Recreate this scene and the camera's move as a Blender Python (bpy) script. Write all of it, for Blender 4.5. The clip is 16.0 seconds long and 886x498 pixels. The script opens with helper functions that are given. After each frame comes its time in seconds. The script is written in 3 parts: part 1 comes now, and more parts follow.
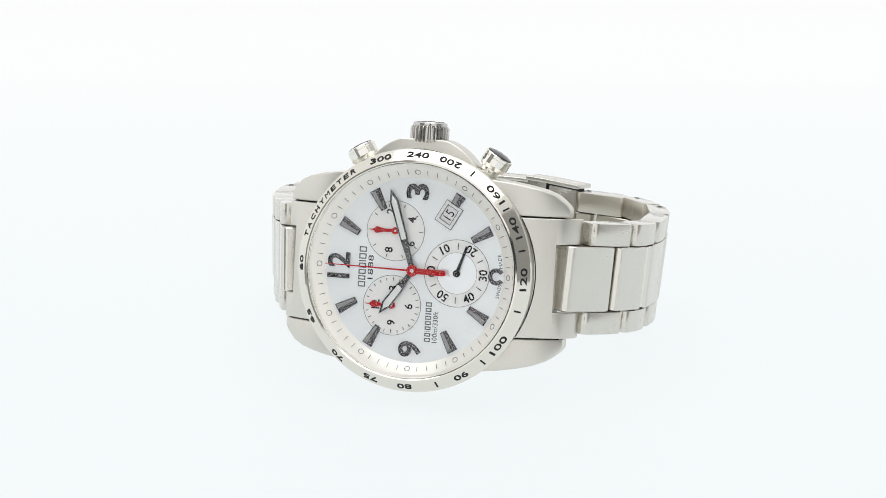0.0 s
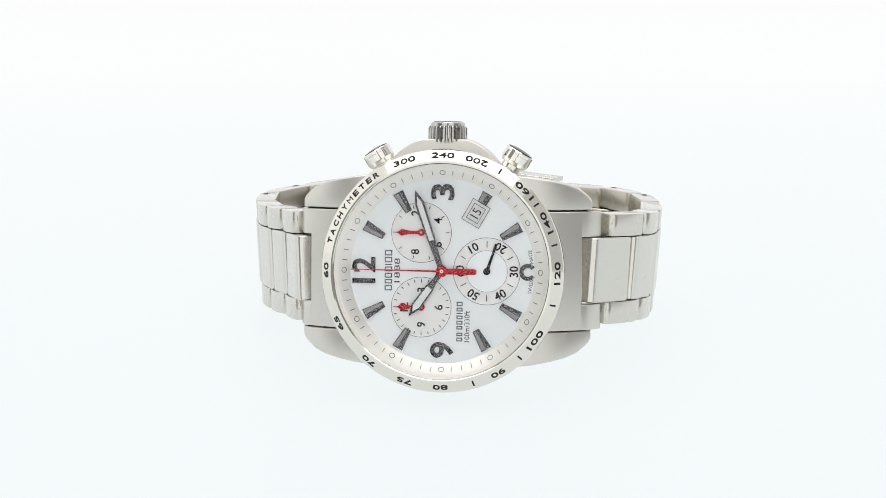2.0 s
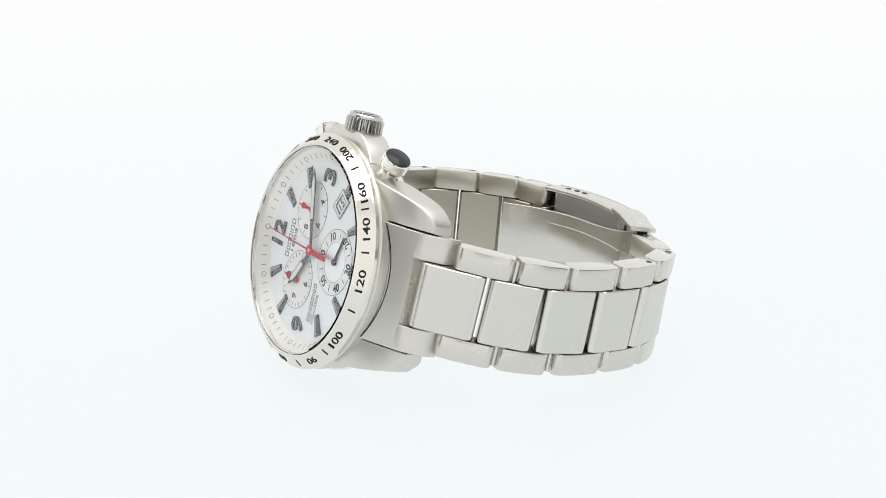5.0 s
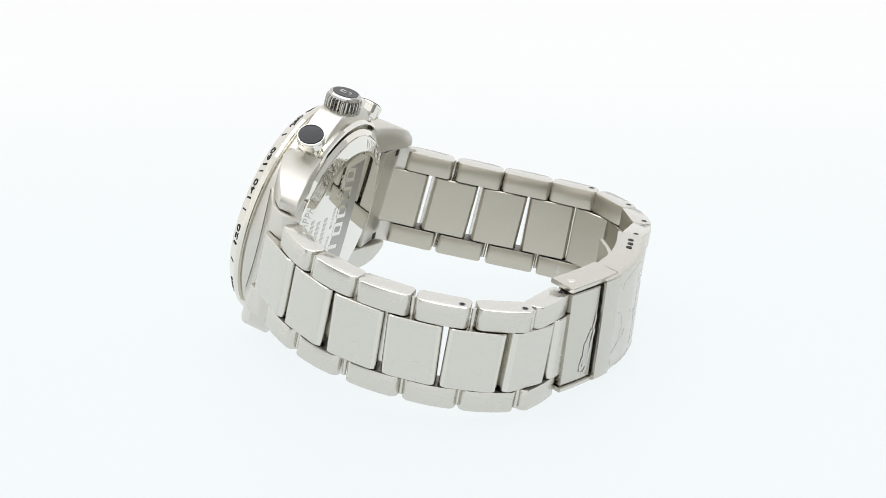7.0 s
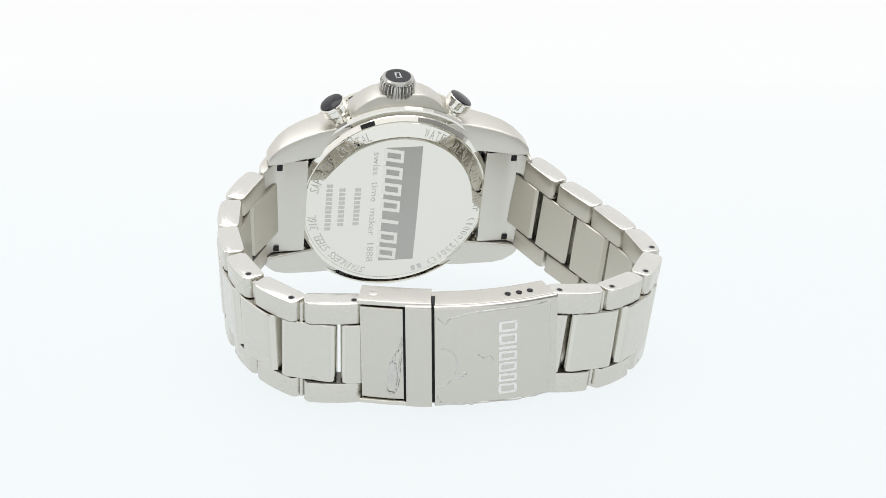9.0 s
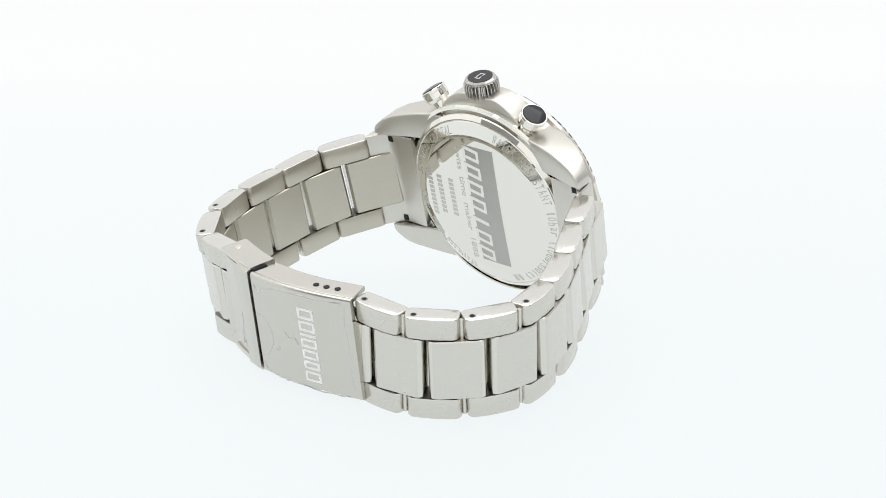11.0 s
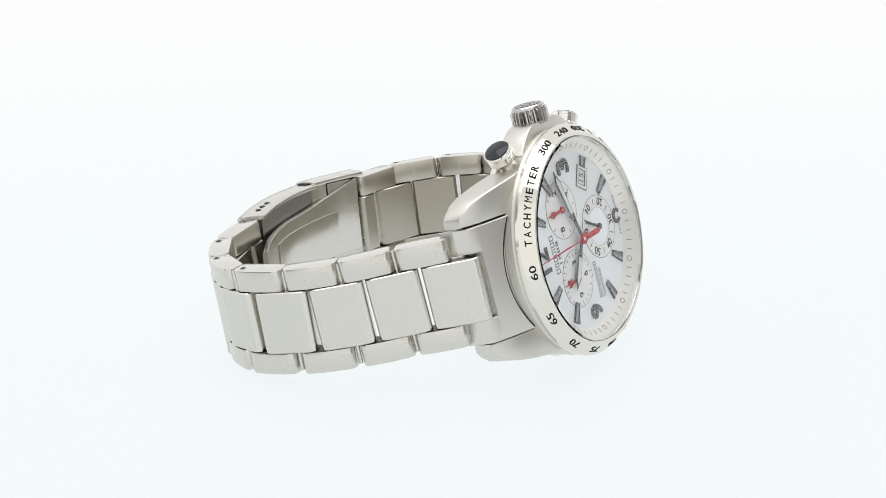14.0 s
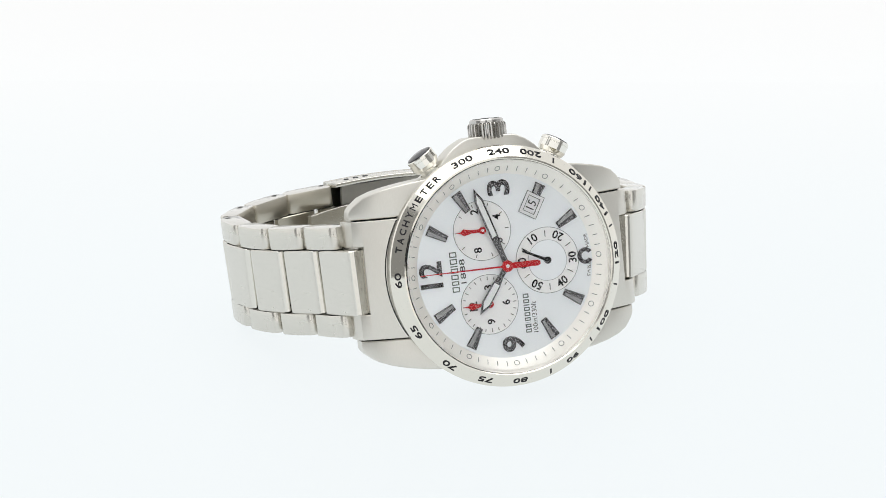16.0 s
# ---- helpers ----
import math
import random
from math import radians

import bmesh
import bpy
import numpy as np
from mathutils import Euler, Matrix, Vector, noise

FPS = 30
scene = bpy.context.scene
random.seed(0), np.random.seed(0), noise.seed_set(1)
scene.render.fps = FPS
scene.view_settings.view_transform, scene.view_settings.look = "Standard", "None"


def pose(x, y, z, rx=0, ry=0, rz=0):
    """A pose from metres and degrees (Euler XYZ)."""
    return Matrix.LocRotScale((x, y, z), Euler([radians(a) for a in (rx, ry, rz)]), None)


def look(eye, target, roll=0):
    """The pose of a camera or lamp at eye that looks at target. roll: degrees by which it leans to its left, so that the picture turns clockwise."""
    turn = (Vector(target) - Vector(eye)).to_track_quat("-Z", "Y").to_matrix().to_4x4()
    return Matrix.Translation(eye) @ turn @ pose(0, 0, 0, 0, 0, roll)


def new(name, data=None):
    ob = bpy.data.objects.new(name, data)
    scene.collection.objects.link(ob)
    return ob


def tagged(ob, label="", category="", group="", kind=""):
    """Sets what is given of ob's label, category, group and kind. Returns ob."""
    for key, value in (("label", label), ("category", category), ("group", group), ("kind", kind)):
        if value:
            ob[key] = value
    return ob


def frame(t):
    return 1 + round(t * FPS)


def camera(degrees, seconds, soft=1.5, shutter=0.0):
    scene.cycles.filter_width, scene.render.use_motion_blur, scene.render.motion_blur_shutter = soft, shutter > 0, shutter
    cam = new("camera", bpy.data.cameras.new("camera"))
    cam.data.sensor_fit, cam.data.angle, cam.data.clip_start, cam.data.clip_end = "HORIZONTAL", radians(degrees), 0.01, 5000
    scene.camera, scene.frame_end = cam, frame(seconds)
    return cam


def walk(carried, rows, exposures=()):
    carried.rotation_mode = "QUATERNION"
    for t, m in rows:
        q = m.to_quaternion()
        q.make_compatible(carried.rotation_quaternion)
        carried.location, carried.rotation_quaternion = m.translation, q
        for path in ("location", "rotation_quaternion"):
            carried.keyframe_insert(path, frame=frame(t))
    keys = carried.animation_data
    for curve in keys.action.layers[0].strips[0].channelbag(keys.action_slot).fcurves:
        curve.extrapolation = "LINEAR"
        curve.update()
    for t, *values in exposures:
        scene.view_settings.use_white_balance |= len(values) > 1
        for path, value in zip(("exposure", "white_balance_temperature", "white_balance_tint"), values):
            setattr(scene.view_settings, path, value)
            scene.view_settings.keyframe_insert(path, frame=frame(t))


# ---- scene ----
# Wristwatch lying on its side on a lit white table, with an unseen tent added round it; it turns about the table's
# axis.
MM = 0.001
REST = 0.0169          # height of the turning frame's origin over the table top, m

# ---- camera ----
DIST, ELEV = 0.36596, 19.344
cam = camera(25.437, 16.0, soft=0.6)
AIM = Vector((0.00111, 0.0, REST))
EYE = AIM + Vector((0.0, -DIST * math.cos(radians(ELEV)), DIST * math.sin(radians(ELEV))))
walk(cam, [(0.0, look(EYE, AIM, 0.107)), (16.0, look(EYE, AIM, 0.107))], exposures=[(0.0, 0.0), (16.0, 0.0)])


# ---- light: an unseen diffused lamp over the table, inside the added tent ----
world = bpy.data.worlds.new("studio")
world.use_nodes = True
world.node_tree.nodes["Background"].inputs["Color"].default_value = (0.9, 0.95, 1.0, 1)
world.node_tree.nodes["Background"].inputs["Strength"].default_value = 0.04
scene.world = world


def softbox(name, eye, target, sx, sy, watts, colour):
    la = bpy.data.lights.new(name, "AREA")
    la.shape, la.size, la.size_y, la.energy, la.color = "RECTANGLE", sx, sy, watts, colour
    ob = new(name, la)
    ob.matrix_world = look(eye, target)
    return ob


softbox("top_softbox", (0, 0.05, 0.88), (0, 0.0501, 0), 1.3, 0.8, 4.6, (1, 1, 1))


# ---- materials ----
def material(name):
    m = bpy.data.materials.new(name)
    m.use_nodes = True
    nt = m.node_tree
    return m, nt, nt.nodes["Principled BSDF"]


def node(nt, kind, **values):
    n = nt.nodes.new(kind)
    for key, value in values.items():
        n.inputs[key].default_value = value
    return n


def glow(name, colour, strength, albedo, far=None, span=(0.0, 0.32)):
    """White fabric or acrylic with its light put in as glow; far is the glow colour past the table's back edge,
    blended over the span in y.
    """
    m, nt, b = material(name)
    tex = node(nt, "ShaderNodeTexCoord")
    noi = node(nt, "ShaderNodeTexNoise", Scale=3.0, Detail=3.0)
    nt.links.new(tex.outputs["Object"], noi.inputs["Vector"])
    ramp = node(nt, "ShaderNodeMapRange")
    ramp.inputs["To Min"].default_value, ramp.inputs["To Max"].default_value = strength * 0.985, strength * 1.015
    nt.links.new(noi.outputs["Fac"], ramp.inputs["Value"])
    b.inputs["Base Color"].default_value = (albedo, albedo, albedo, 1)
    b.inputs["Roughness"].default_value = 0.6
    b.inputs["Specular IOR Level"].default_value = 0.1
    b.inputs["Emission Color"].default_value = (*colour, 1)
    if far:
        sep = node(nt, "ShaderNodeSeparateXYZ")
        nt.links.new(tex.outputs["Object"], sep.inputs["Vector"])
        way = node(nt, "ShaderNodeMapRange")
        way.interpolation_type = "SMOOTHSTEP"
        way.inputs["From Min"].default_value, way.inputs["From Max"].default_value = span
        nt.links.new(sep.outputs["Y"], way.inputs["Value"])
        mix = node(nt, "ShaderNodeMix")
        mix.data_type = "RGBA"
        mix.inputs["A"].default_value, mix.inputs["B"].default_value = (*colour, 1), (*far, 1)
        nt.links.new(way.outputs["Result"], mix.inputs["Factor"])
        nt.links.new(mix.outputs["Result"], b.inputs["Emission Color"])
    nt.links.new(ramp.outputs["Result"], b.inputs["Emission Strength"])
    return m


def steel(name, colour, rough, grain=(1, 1, 1), bump=0.0, scale=5200.0, wear=0.06, vary=0.1, scuff=0.0):
    """Stainless steel; grain stretches the brushing, wear varies the gloss, scuff adds sparse rubbed patches."""
    m, nt, b = material(name)
    tex = node(nt, "ShaderNodeTexCoord")
    mapn = node(nt, "ShaderNodeMapping", Scale=grain)
    nt.links.new(tex.outputs["Object"], mapn.inputs["Vector"])
    fine = node(nt, "ShaderNodeTexNoise", Scale=scale, Detail=4.0, Roughness=0.65)
    nt.links.new(mapn.outputs["Vector"], fine.inputs["Vector"])
    big = node(nt, "ShaderNodeTexNoise", Scale=160.0, Detail=3.0)
    nt.links.new(tex.outputs["Object"], big.inputs["Vector"])
    mix = node(nt, "ShaderNodeMix")
    mix.data_type = "RGBA"
    mix.inputs["A"].default_value = (*[c * (1 - vary) for c in colour], 1)
    mix.inputs["B"].default_value = (*[min(1, c * (1 + vary)) for c in colour], 1)
    nt.links.new(fine.outputs["Fac"], mix.inputs["Factor"])
    nt.links.new(mix.outputs["Result"], b.inputs["Base Color"])
    mr = node(nt, "ShaderNodeMapRange")
    mr.inputs["To Min"].default_value, mr.inputs["To Max"].default_value = max(0.02, rough - wear), rough + wear
    nt.links.new(big.outputs["Fac"], mr.inputs["Value"])
    height = fine.outputs["Fac"]
    if scuff:
        slide = node(nt, "ShaderNodeMapping", Scale=(0.35, 1, 1.6), Rotation=(0.0, 0.5, 0.0))
        nt.links.new(tex.outputs["Object"], slide.inputs["Vector"])
        rub = node(nt, "ShaderNodeTexNoise", Scale=950.0, Detail=6.0, Roughness=0.7, Distortion=0.6)
        nt.links.new(slide.outputs["Vector"], rub.inputs["Vector"])
        cut = node(nt, "ShaderNodeMapRange")
        cut.inputs["From Min"].default_value, cut.inputs["From Max"].default_value = 0.60, 0.70
        cut.inputs["To Max"].default_value = scuff
        nt.links.new(rub.outputs["Fac"], cut.inputs["Value"])
        add = node(nt, "ShaderNodeMath")
        nt.links.new(mr.outputs["Result"], add.inputs[0])
        nt.links.new(cut.outputs["Result"], add.inputs[1])
        nt.links.new(add.outputs["Value"], b.inputs["Roughness"])
        lift = node(nt, "ShaderNodeMath")
        nt.links.new(height, lift.inputs[0])
        nt.links.new(cut.outputs["Result"], lift.inputs[1])
        height = lift.outputs["Value"]
    else:
        nt.links.new(mr.outputs["Result"], b.inputs["Roughness"])
    b.inputs["Metallic"].default_value = 1.0
    if bump:
        bp = node(nt, "ShaderNodeBump", Strength=bump, Distance=0.00006)
        nt.links.new(height, bp.inputs["Height"])
        nt.links.new(bp.outputs["Normal"], b.inputs["Normal"])
    return m


def coat(name, colour, rough=0.4, metal=0.0, spread=0.06, scale=400.0, spec=0.5):
    """Paint, print, lacquer or enamel with a faint mottle."""
    m, nt, b = material(name)
    tex = node(nt, "ShaderNodeTexCoord")
    noi = node(nt, "ShaderNodeTexNoise", Scale=scale, Detail=4.0)
    nt.links.new(tex.outputs["Object"], noi.inputs["Vector"])
    mix = node(nt, "ShaderNodeMix")
    mix.data_type = "RGBA"
    mix.inputs["A"].default_value = (*[c * (1 - spread) for c in colour], 1)
    mix.inputs["B"].default_value = (*[min(1, c * (1 + spread)) for c in colour], 1)
    nt.links.new(noi.outputs["Fac"], mix.inputs["Factor"])
    nt.links.new(mix.outputs["Result"], b.inputs["Base Color"])
    b.inputs["Roughness"].default_value = rough
    b.inputs["Metallic"].default_value = metal
    b.inputs["Specular IOR Level"].default_value = spec
    return m


def sunburst(name, colour, rough, metal, aniso):
    """Lacquer over a metal disc brushed outwards from its centre; the object's z is the disc's axis."""
    m, nt, b = material(name)
    tan = node(nt, "ShaderNodeTangent")
    tan.direction_type, tan.axis = "RADIAL", "Z"
    nt.links.new(tan.outputs["Tangent"], b.inputs["Tangent"])
    tex = node(nt, "ShaderNodeTexCoord")
    noi = node(nt, "ShaderNodeTexNoise", Scale=900.0, Detail=3.0)
    nt.links.new(tex.outputs["Object"], noi.inputs["Vector"])
    mix = node(nt, "ShaderNodeMix")
    mix.data_type = "RGBA"
    mix.inputs["A"].default_value = (*[c * 0.985 for c in colour], 1)
    mix.inputs["B"].default_value = (*[min(1, c * 1.015) for c in colour], 1)
    nt.links.new(noi.outputs["Fac"], mix.inputs["Factor"])
    nt.links.new(mix.outputs["Result"], b.inputs["Base Color"])
    b.inputs["Roughness"].default_value, b.inputs["Metallic"].default_value = rough, metal
    b.inputs["Anisotropic"].default_value = aniso
    return m


def glass(name):
    m, nt, b = material(name)
    b.inputs["Base Color"].default_value = (1, 1, 1, 1)
    b.inputs["Roughness"].default_value = 0.0
    b.inputs["IOR"].default_value = 1.3
    b.inputs["Transmission Weight"].default_value = 1.0
    return m


# Table and sweep: the change of light along y is put into the glow colour.
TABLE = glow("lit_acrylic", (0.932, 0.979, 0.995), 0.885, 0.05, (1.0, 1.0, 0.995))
# The sweep glows by itself in place of light falling on it.
SWEEP = glow("glowing_sweep", (0.932, 0.979, 0.995), 0.92, 0.03, (1.0, 1.0, 0.995))
# Unseen tent cloths, each with its own glow to brighten or darken reflections.
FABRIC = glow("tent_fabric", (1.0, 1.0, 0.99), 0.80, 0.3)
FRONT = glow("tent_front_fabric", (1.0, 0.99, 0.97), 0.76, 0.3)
EAST = glow("tent_east_dim_fabric", (1.0, 1.0, 0.99), 0.27, 0.3)
FLAP = glow("dim_flap_fabric", (1.0, 0.99, 0.96), 0.17, 0.15)
TOP = glow("tent_top_fabric", (1.0, 1.0, 1.0), 0.5, 0.5)
BRUSHED = steel("brushed_steel", (0.655, 0.638, 0.588), 0.27, (0.04, 1, 1), 0.11, 6500.0, vary=0.05, scuff=0.05)
BRUSHED_UP = steel("cross_brushed_steel", (0.62, 0.604, 0.556), 0.25, (1, 1, 0.04), 0.10, 6500.0, vary=0.045)
CASE_STEEL = steel("brushed_case_steel", (0.66, 0.643, 0.595), 0.36, (1, 1, 0.03), 0.12, 7000.0, wear=0.04, vary=0.06)
SATIN = steel("satin_steel", (0.665, 0.648, 0.60), 0.24, (0.05, 1, 1), 0.09, 6000.0, vary=0.035, scuff=0.07)
POLISHED = steel("polished_steel", (0.79, 0.775, 0.725), 0.07, (1, 1, 1), 0.0, wear=0.03, vary=0.01)
MIRROR = steel("mirror_steel", (0.82, 0.805, 0.752), 0.03, (1, 1, 1), 0.0, wear=0.015, vary=0.005)
EDGE = steel("bright_edge_steel", (0.74, 0.73, 0.695), 0.18, (0.05, 1, 1), 0.1, vary=0.05)
BEZEL = steel("bezel_steel", (0.76, 0.737, 0.668), 0.09, (1, 1, 1), 0.0, wear=0.03, vary=0.015)
BEVEL = steel("bevel_steel", (0.70, 0.685, 0.635), 0.13, (0.05, 1, 1), 0.1, vary=0.05, scuff=0.1)
CROWN = steel("crown_steel", (0.56, 0.55, 0.53), 0.14, (1, 1, 1), 0.0, vary=0.03)
ENGRAVED = steel("engraved_steel", (0.60, 0.592, 0.565), 0.35, (1, 1, 1), 0.1, wear=0.05, vary=0.05)
ETCHED = steel("etched_steel", (0.46, 0.455, 0.43), 0.42, (1, 1, 1), 0.2, wear=0.08)
# Darker steel for inner link faces: their shade and warm bounce put into colour.
INNER_SHADE = steel("shaded_inner_steel", (0.55, 0.52, 0.45), 0.33, (0.05, 1, 1), 0.08, 6000.0, vary=0.05)
# Dark steel on inner flanks paints the shade of the notches between links.
FLANK_SHADE = steel("shaded_flank_steel", (0.20, 0.193, 0.18), 0.38, (0.05, 1, 1), 0.1)
# Darker steel copy for shade in pin holes and the clasp's hollow.
DARKSTEEL = steel("shade_dark_steel", (0.40, 0.395, 0.38), 0.3)
GRAPHITE = steel("graphite_plating", (0.10, 0.10, 0.105), 0.2, (1, 1, 1), 0.0, wear=0.0, vary=0.0)
DIAL = coat("silver_dial_lacquer", (0.88, 0.915, 0.94), 0.30, 0.5, 0.02)
SUNBURST = sunburst("sunburst_dial_lacquer", (0.905, 0.94, 0.96), 0.32, 0.22, 0.85)
SUBDIAL = coat("pale_subdial_lacquer", (0.96, 0.96, 0.95), 0.4, 0.0, 0.02)
FLANGE = coat("ivory_flange_lacquer", (0.97, 0.945, 0.885), 0.3, 0.45, 0.015)
BLACK = coat("black_print", (0.012, 0.012, 0.014), 0.45, spec=0.25)
GREYPRINT = coat("grey_print", (0.10, 0.125, 0.115), 0.4)
PALEPRINT = coat("pale_grey_print", (0.34, 0.345, 0.35), 0.4)
MARKER = coat("grey_marker_facet", (0.30, 0.30, 0.305), 0.4, 0.3)
RED = coat("red_lacquer", (0.50, 0.006, 0.012), 0.4, spec=0.2)
LUME = coat("white_lume", (0.82, 0.83, 0.82), 0.6)
WHITE = coat("white_disc", (0.84, 0.84, 0.84), 0.5)
ENAMEL = coat("black_enamel", (0.010, 0.011, 0.016), 0.12)
FILM = coat("clear_film_residue", (0.60, 0.595, 0.57), 0.22, 0.8, 0.14, 900.0)
CRYSTAL = glass("sapphire_crystal")


# ---- mesh helpers (all in millimetres until part() scales them) ----
def part(name, bm, mat, parent, label="", m=Matrix(), smooth=True, angle=35):
    bm.transform(m)
    bmesh.ops.recalc_face_normals(bm, faces=bm.faces)
    bm.transform(Matrix.Scale(MM, 4))
    me = bpy.data.meshes.new(name)
    if smooth:
        for f in bm.faces:
            f.smooth = True
        for e in bm.edges:
            if len(e.link_faces) == 2 and e.calc_face_angle(0) > radians(angle):
                e.smooth = False
    bm.to_mesh(me)
    bm.free()
    me.materials.append(mat)
    ob = new(name, me)
    ob.parent = parent
    if label:
        tagged(ob, label)
    return ob


def placed(name, bm, mat, parent, m, label=""):
    """A piece with its own frame under the watch, so that its grain follows it."""
    ob = part(name, bm, mat, parent, label)
    t = m.copy()
    t.translation *= MM
    ob.matrix_local = t
    return ob


def bridge(bm, rings, closed=True, caps=True):
    rows = [[bm.verts.new(p) for p in r] for r in rings]
    n = len(rows[0])
    for a, b in zip(rows, rows[1:]):
        for i in range(n if closed else n - 1):
            bm.faces.new((a[i], a[(i + 1) % n], b[(i + 1) % n], b[i]))
    if caps:
        bm.faces.new(rows[0])
        bm.faces.new(rows[-1])
    return rows


def revolve(profile, seg=96, axis="z", closed=False, bm=None):
    """Turn a profile of (radius, height) about the z axis."""
    bm = bm or bmesh.new()
    rings = []
    for k in range(seg):
        a = 2 * math.pi * k / seg
        rings.append([bm.verts.new((r * math.cos(a), r * math.sin(a), z)) for r, z in profile])
    n = len(profile)
    for k in range(seg):
        a, b = rings[k], rings[(k + 1) % seg]
        for i in range(n if closed else n - 1):
            j = (i + 1) % n
            va, vb, vc, vd = a[i], a[j], b[j], b[i]
            bm.faces.new((va, vb, vc, vd))
    bmesh.ops.remove_doubles(bm, verts=bm.verts, dist=1e-5)
    return bm


def slab(outline, z0, z1, bevel=0.0, bm=None):
    """An outline in x, y raised from z0 to z1, with its upper edge bevelled."""
    bm = bm or bmesh.new()
    pts = [Vector(p) for p in outline]
    rings = [[(p.x, p.y, z0) for p in pts]]
    if bevel:
        c = sum(pts, Vector((0, 0))) / len(pts)
        rings.append([(p.x, p.y, z1 - bevel) for p in pts])
        inner = []
        for p in pts:
            d = (c - p)
            inner.append((p.x + d.x / max(d.length, 1e-6) * bevel, p.y + d.y / max(d.length, 1e-6) * bevel, z1))
        rings.append(inner)
    else:
        rings.append([(p.x, p.y, z1) for p in pts])
    bridge(bm, rings)
    return bm


def box(x0, x1, y0, y1, z0, z1, bevel=0.0, bm=None):
    own = bmesh.new()
    bridge(own, [[(x0, y0, z), (x1, y0, z), (x1, y1, z), (x0, y1, z)] for z in (z0, z1)])
    if bevel:
        bmesh.ops.bevel(own, geom=own.edges[:], offset=bevel, segments=2, affect="EDGES", profile=0.6)
    return own


def disc(r, z0, z1, seg=48):
    return revolve([(0.0001, z0), (r, z0), (r, z1), (0.0001, z1)], seg)


def ring(r0, r1, z0, z1, seg=48):
    return revolve([(r0, z0), (r1, z0), (r1, z1), (r0, z1)], seg, closed=True)


def lettering(text, height, width=None, bold=0.0, depth=0.05):
    """A mesh of the text in the built-in font, centred, cap height as given, stretched to the width."""
    cu = bpy.data.curves.new("lettering", "FONT")
    cu.body, cu.size, cu.extrude, cu.offset, cu.resolution_u = text, 1.0, 0.0, bold, 3
    ob = bpy.data.objects.new("lettering", cu)
    scene.collection.objects.link(ob)
    bpy.context.view_layer.update()
    me = bpy.data.meshes.new_from_object(ob.evaluated_get(bpy.context.evaluated_depsgraph_get()))
    bpy.data.objects.remove(ob)
    bm = bmesh.new()
    bm.from_mesh(me)
    bpy.data.meshes.remove(me)
    xs, ys = [v.co.x for v in bm.verts], [v.co.y for v in bm.verts]
    w, h = max(xs) - min(xs), max(ys) - min(ys)
    sy = height / h
    sx = width / w if width else sy
    for v in bm.verts:
        v.co = ((v.co.x - (max(xs) + min(xs)) / 2) * sx, (v.co.y - (max(ys) + min(ys)) / 2) * sy, 0)
    out = bmesh.ops.extrude_face_region(bm, geom=bm.faces[:])
    for g in out["geom"]:
        if isinstance(g, bmesh.types.BMVert):
            g.co.z += depth
    return bm


def hollow(w, h, stroke, z0, z1, slant=0.0):
    """An upright open frame, the plain mark that stands for a sign of a maker's name."""
    def ringed(a, b, z):
        return [(x + slant * y, y, z) for x, y in ((-a, -b), (a, -b), (a, b), (-a, b))]
    bm = bmesh.new()
    a, b = w / 2, h / 2
    rows = bridge(bm, [ringed(a - stroke, b - stroke, z0), ringed(a, b, z0), ringed(a, b, z1), ringed(a - stroke, b - stroke, z1)], caps=False)
    for i in range(4):
        bm.faces.new((rows[3][i], rows[3][(i + 1) % 4], rows[0][(i + 1) % 4], rows[0][i]))
    return bm


def merge(parts):
    bm = bmesh.new()
    for p in parts:
        me = bpy.data.meshes.new("tmp")
        p.to_mesh(me)
        p.free()
        bm.from_mesh(me)
        bpy.data.meshes.remove(me)
    return bm


# ---- the tent: table, sweep, and unseen walls added to light the steel ----
def sheet(name, bm, mat, label, category):
    ob = part(name, bm, mat, None)
    return tagged(ob, label, category, "", "structure")


def tent():
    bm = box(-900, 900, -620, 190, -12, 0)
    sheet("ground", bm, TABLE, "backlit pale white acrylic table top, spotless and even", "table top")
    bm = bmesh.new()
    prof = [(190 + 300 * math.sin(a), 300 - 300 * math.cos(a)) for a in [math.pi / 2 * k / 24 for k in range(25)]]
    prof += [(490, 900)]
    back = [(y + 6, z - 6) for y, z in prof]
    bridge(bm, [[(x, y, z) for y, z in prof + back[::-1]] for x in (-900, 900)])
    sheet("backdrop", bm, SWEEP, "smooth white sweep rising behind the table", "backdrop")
    # unseen walls added; the dimmer ones darken what the steel mirrors
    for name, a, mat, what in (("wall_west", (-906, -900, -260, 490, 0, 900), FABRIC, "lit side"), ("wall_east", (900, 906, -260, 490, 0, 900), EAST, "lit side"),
                               ("wall_southwest", (-906, -900, -620, -260, 0, 900), FLAP, "dim front flap, side"),
                               ("wall_southeast", (900, 906, -620, -260, 0, 900), FLAP, "dim front flap, side")):
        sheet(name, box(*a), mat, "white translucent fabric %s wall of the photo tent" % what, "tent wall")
    bm = merge([box(-520, -60, -626, -620, 0, 900), box(60, 520, -626, -620, 0, 900), box(-60, 60, -626, -620, 0, 160), box(-60, 60, -626, -620, 310, 900)])
    sheet("wall_south", bm, FRONT, "unseen glowing white fabric front added with an opening for the lens", "tent wall")
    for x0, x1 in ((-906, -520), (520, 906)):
        sheet("front_flap", box(x0, x1, -626, -620, 0, 900), FLAP, "unseen dim white flap added beside the tent's front to darken reflections", "tent wall")
    sheet("ceiling", box(-900, 900, -620, 490, 900, 906), TOP, "unseen white lit diffuser fabric added over the tent", "tent roof")


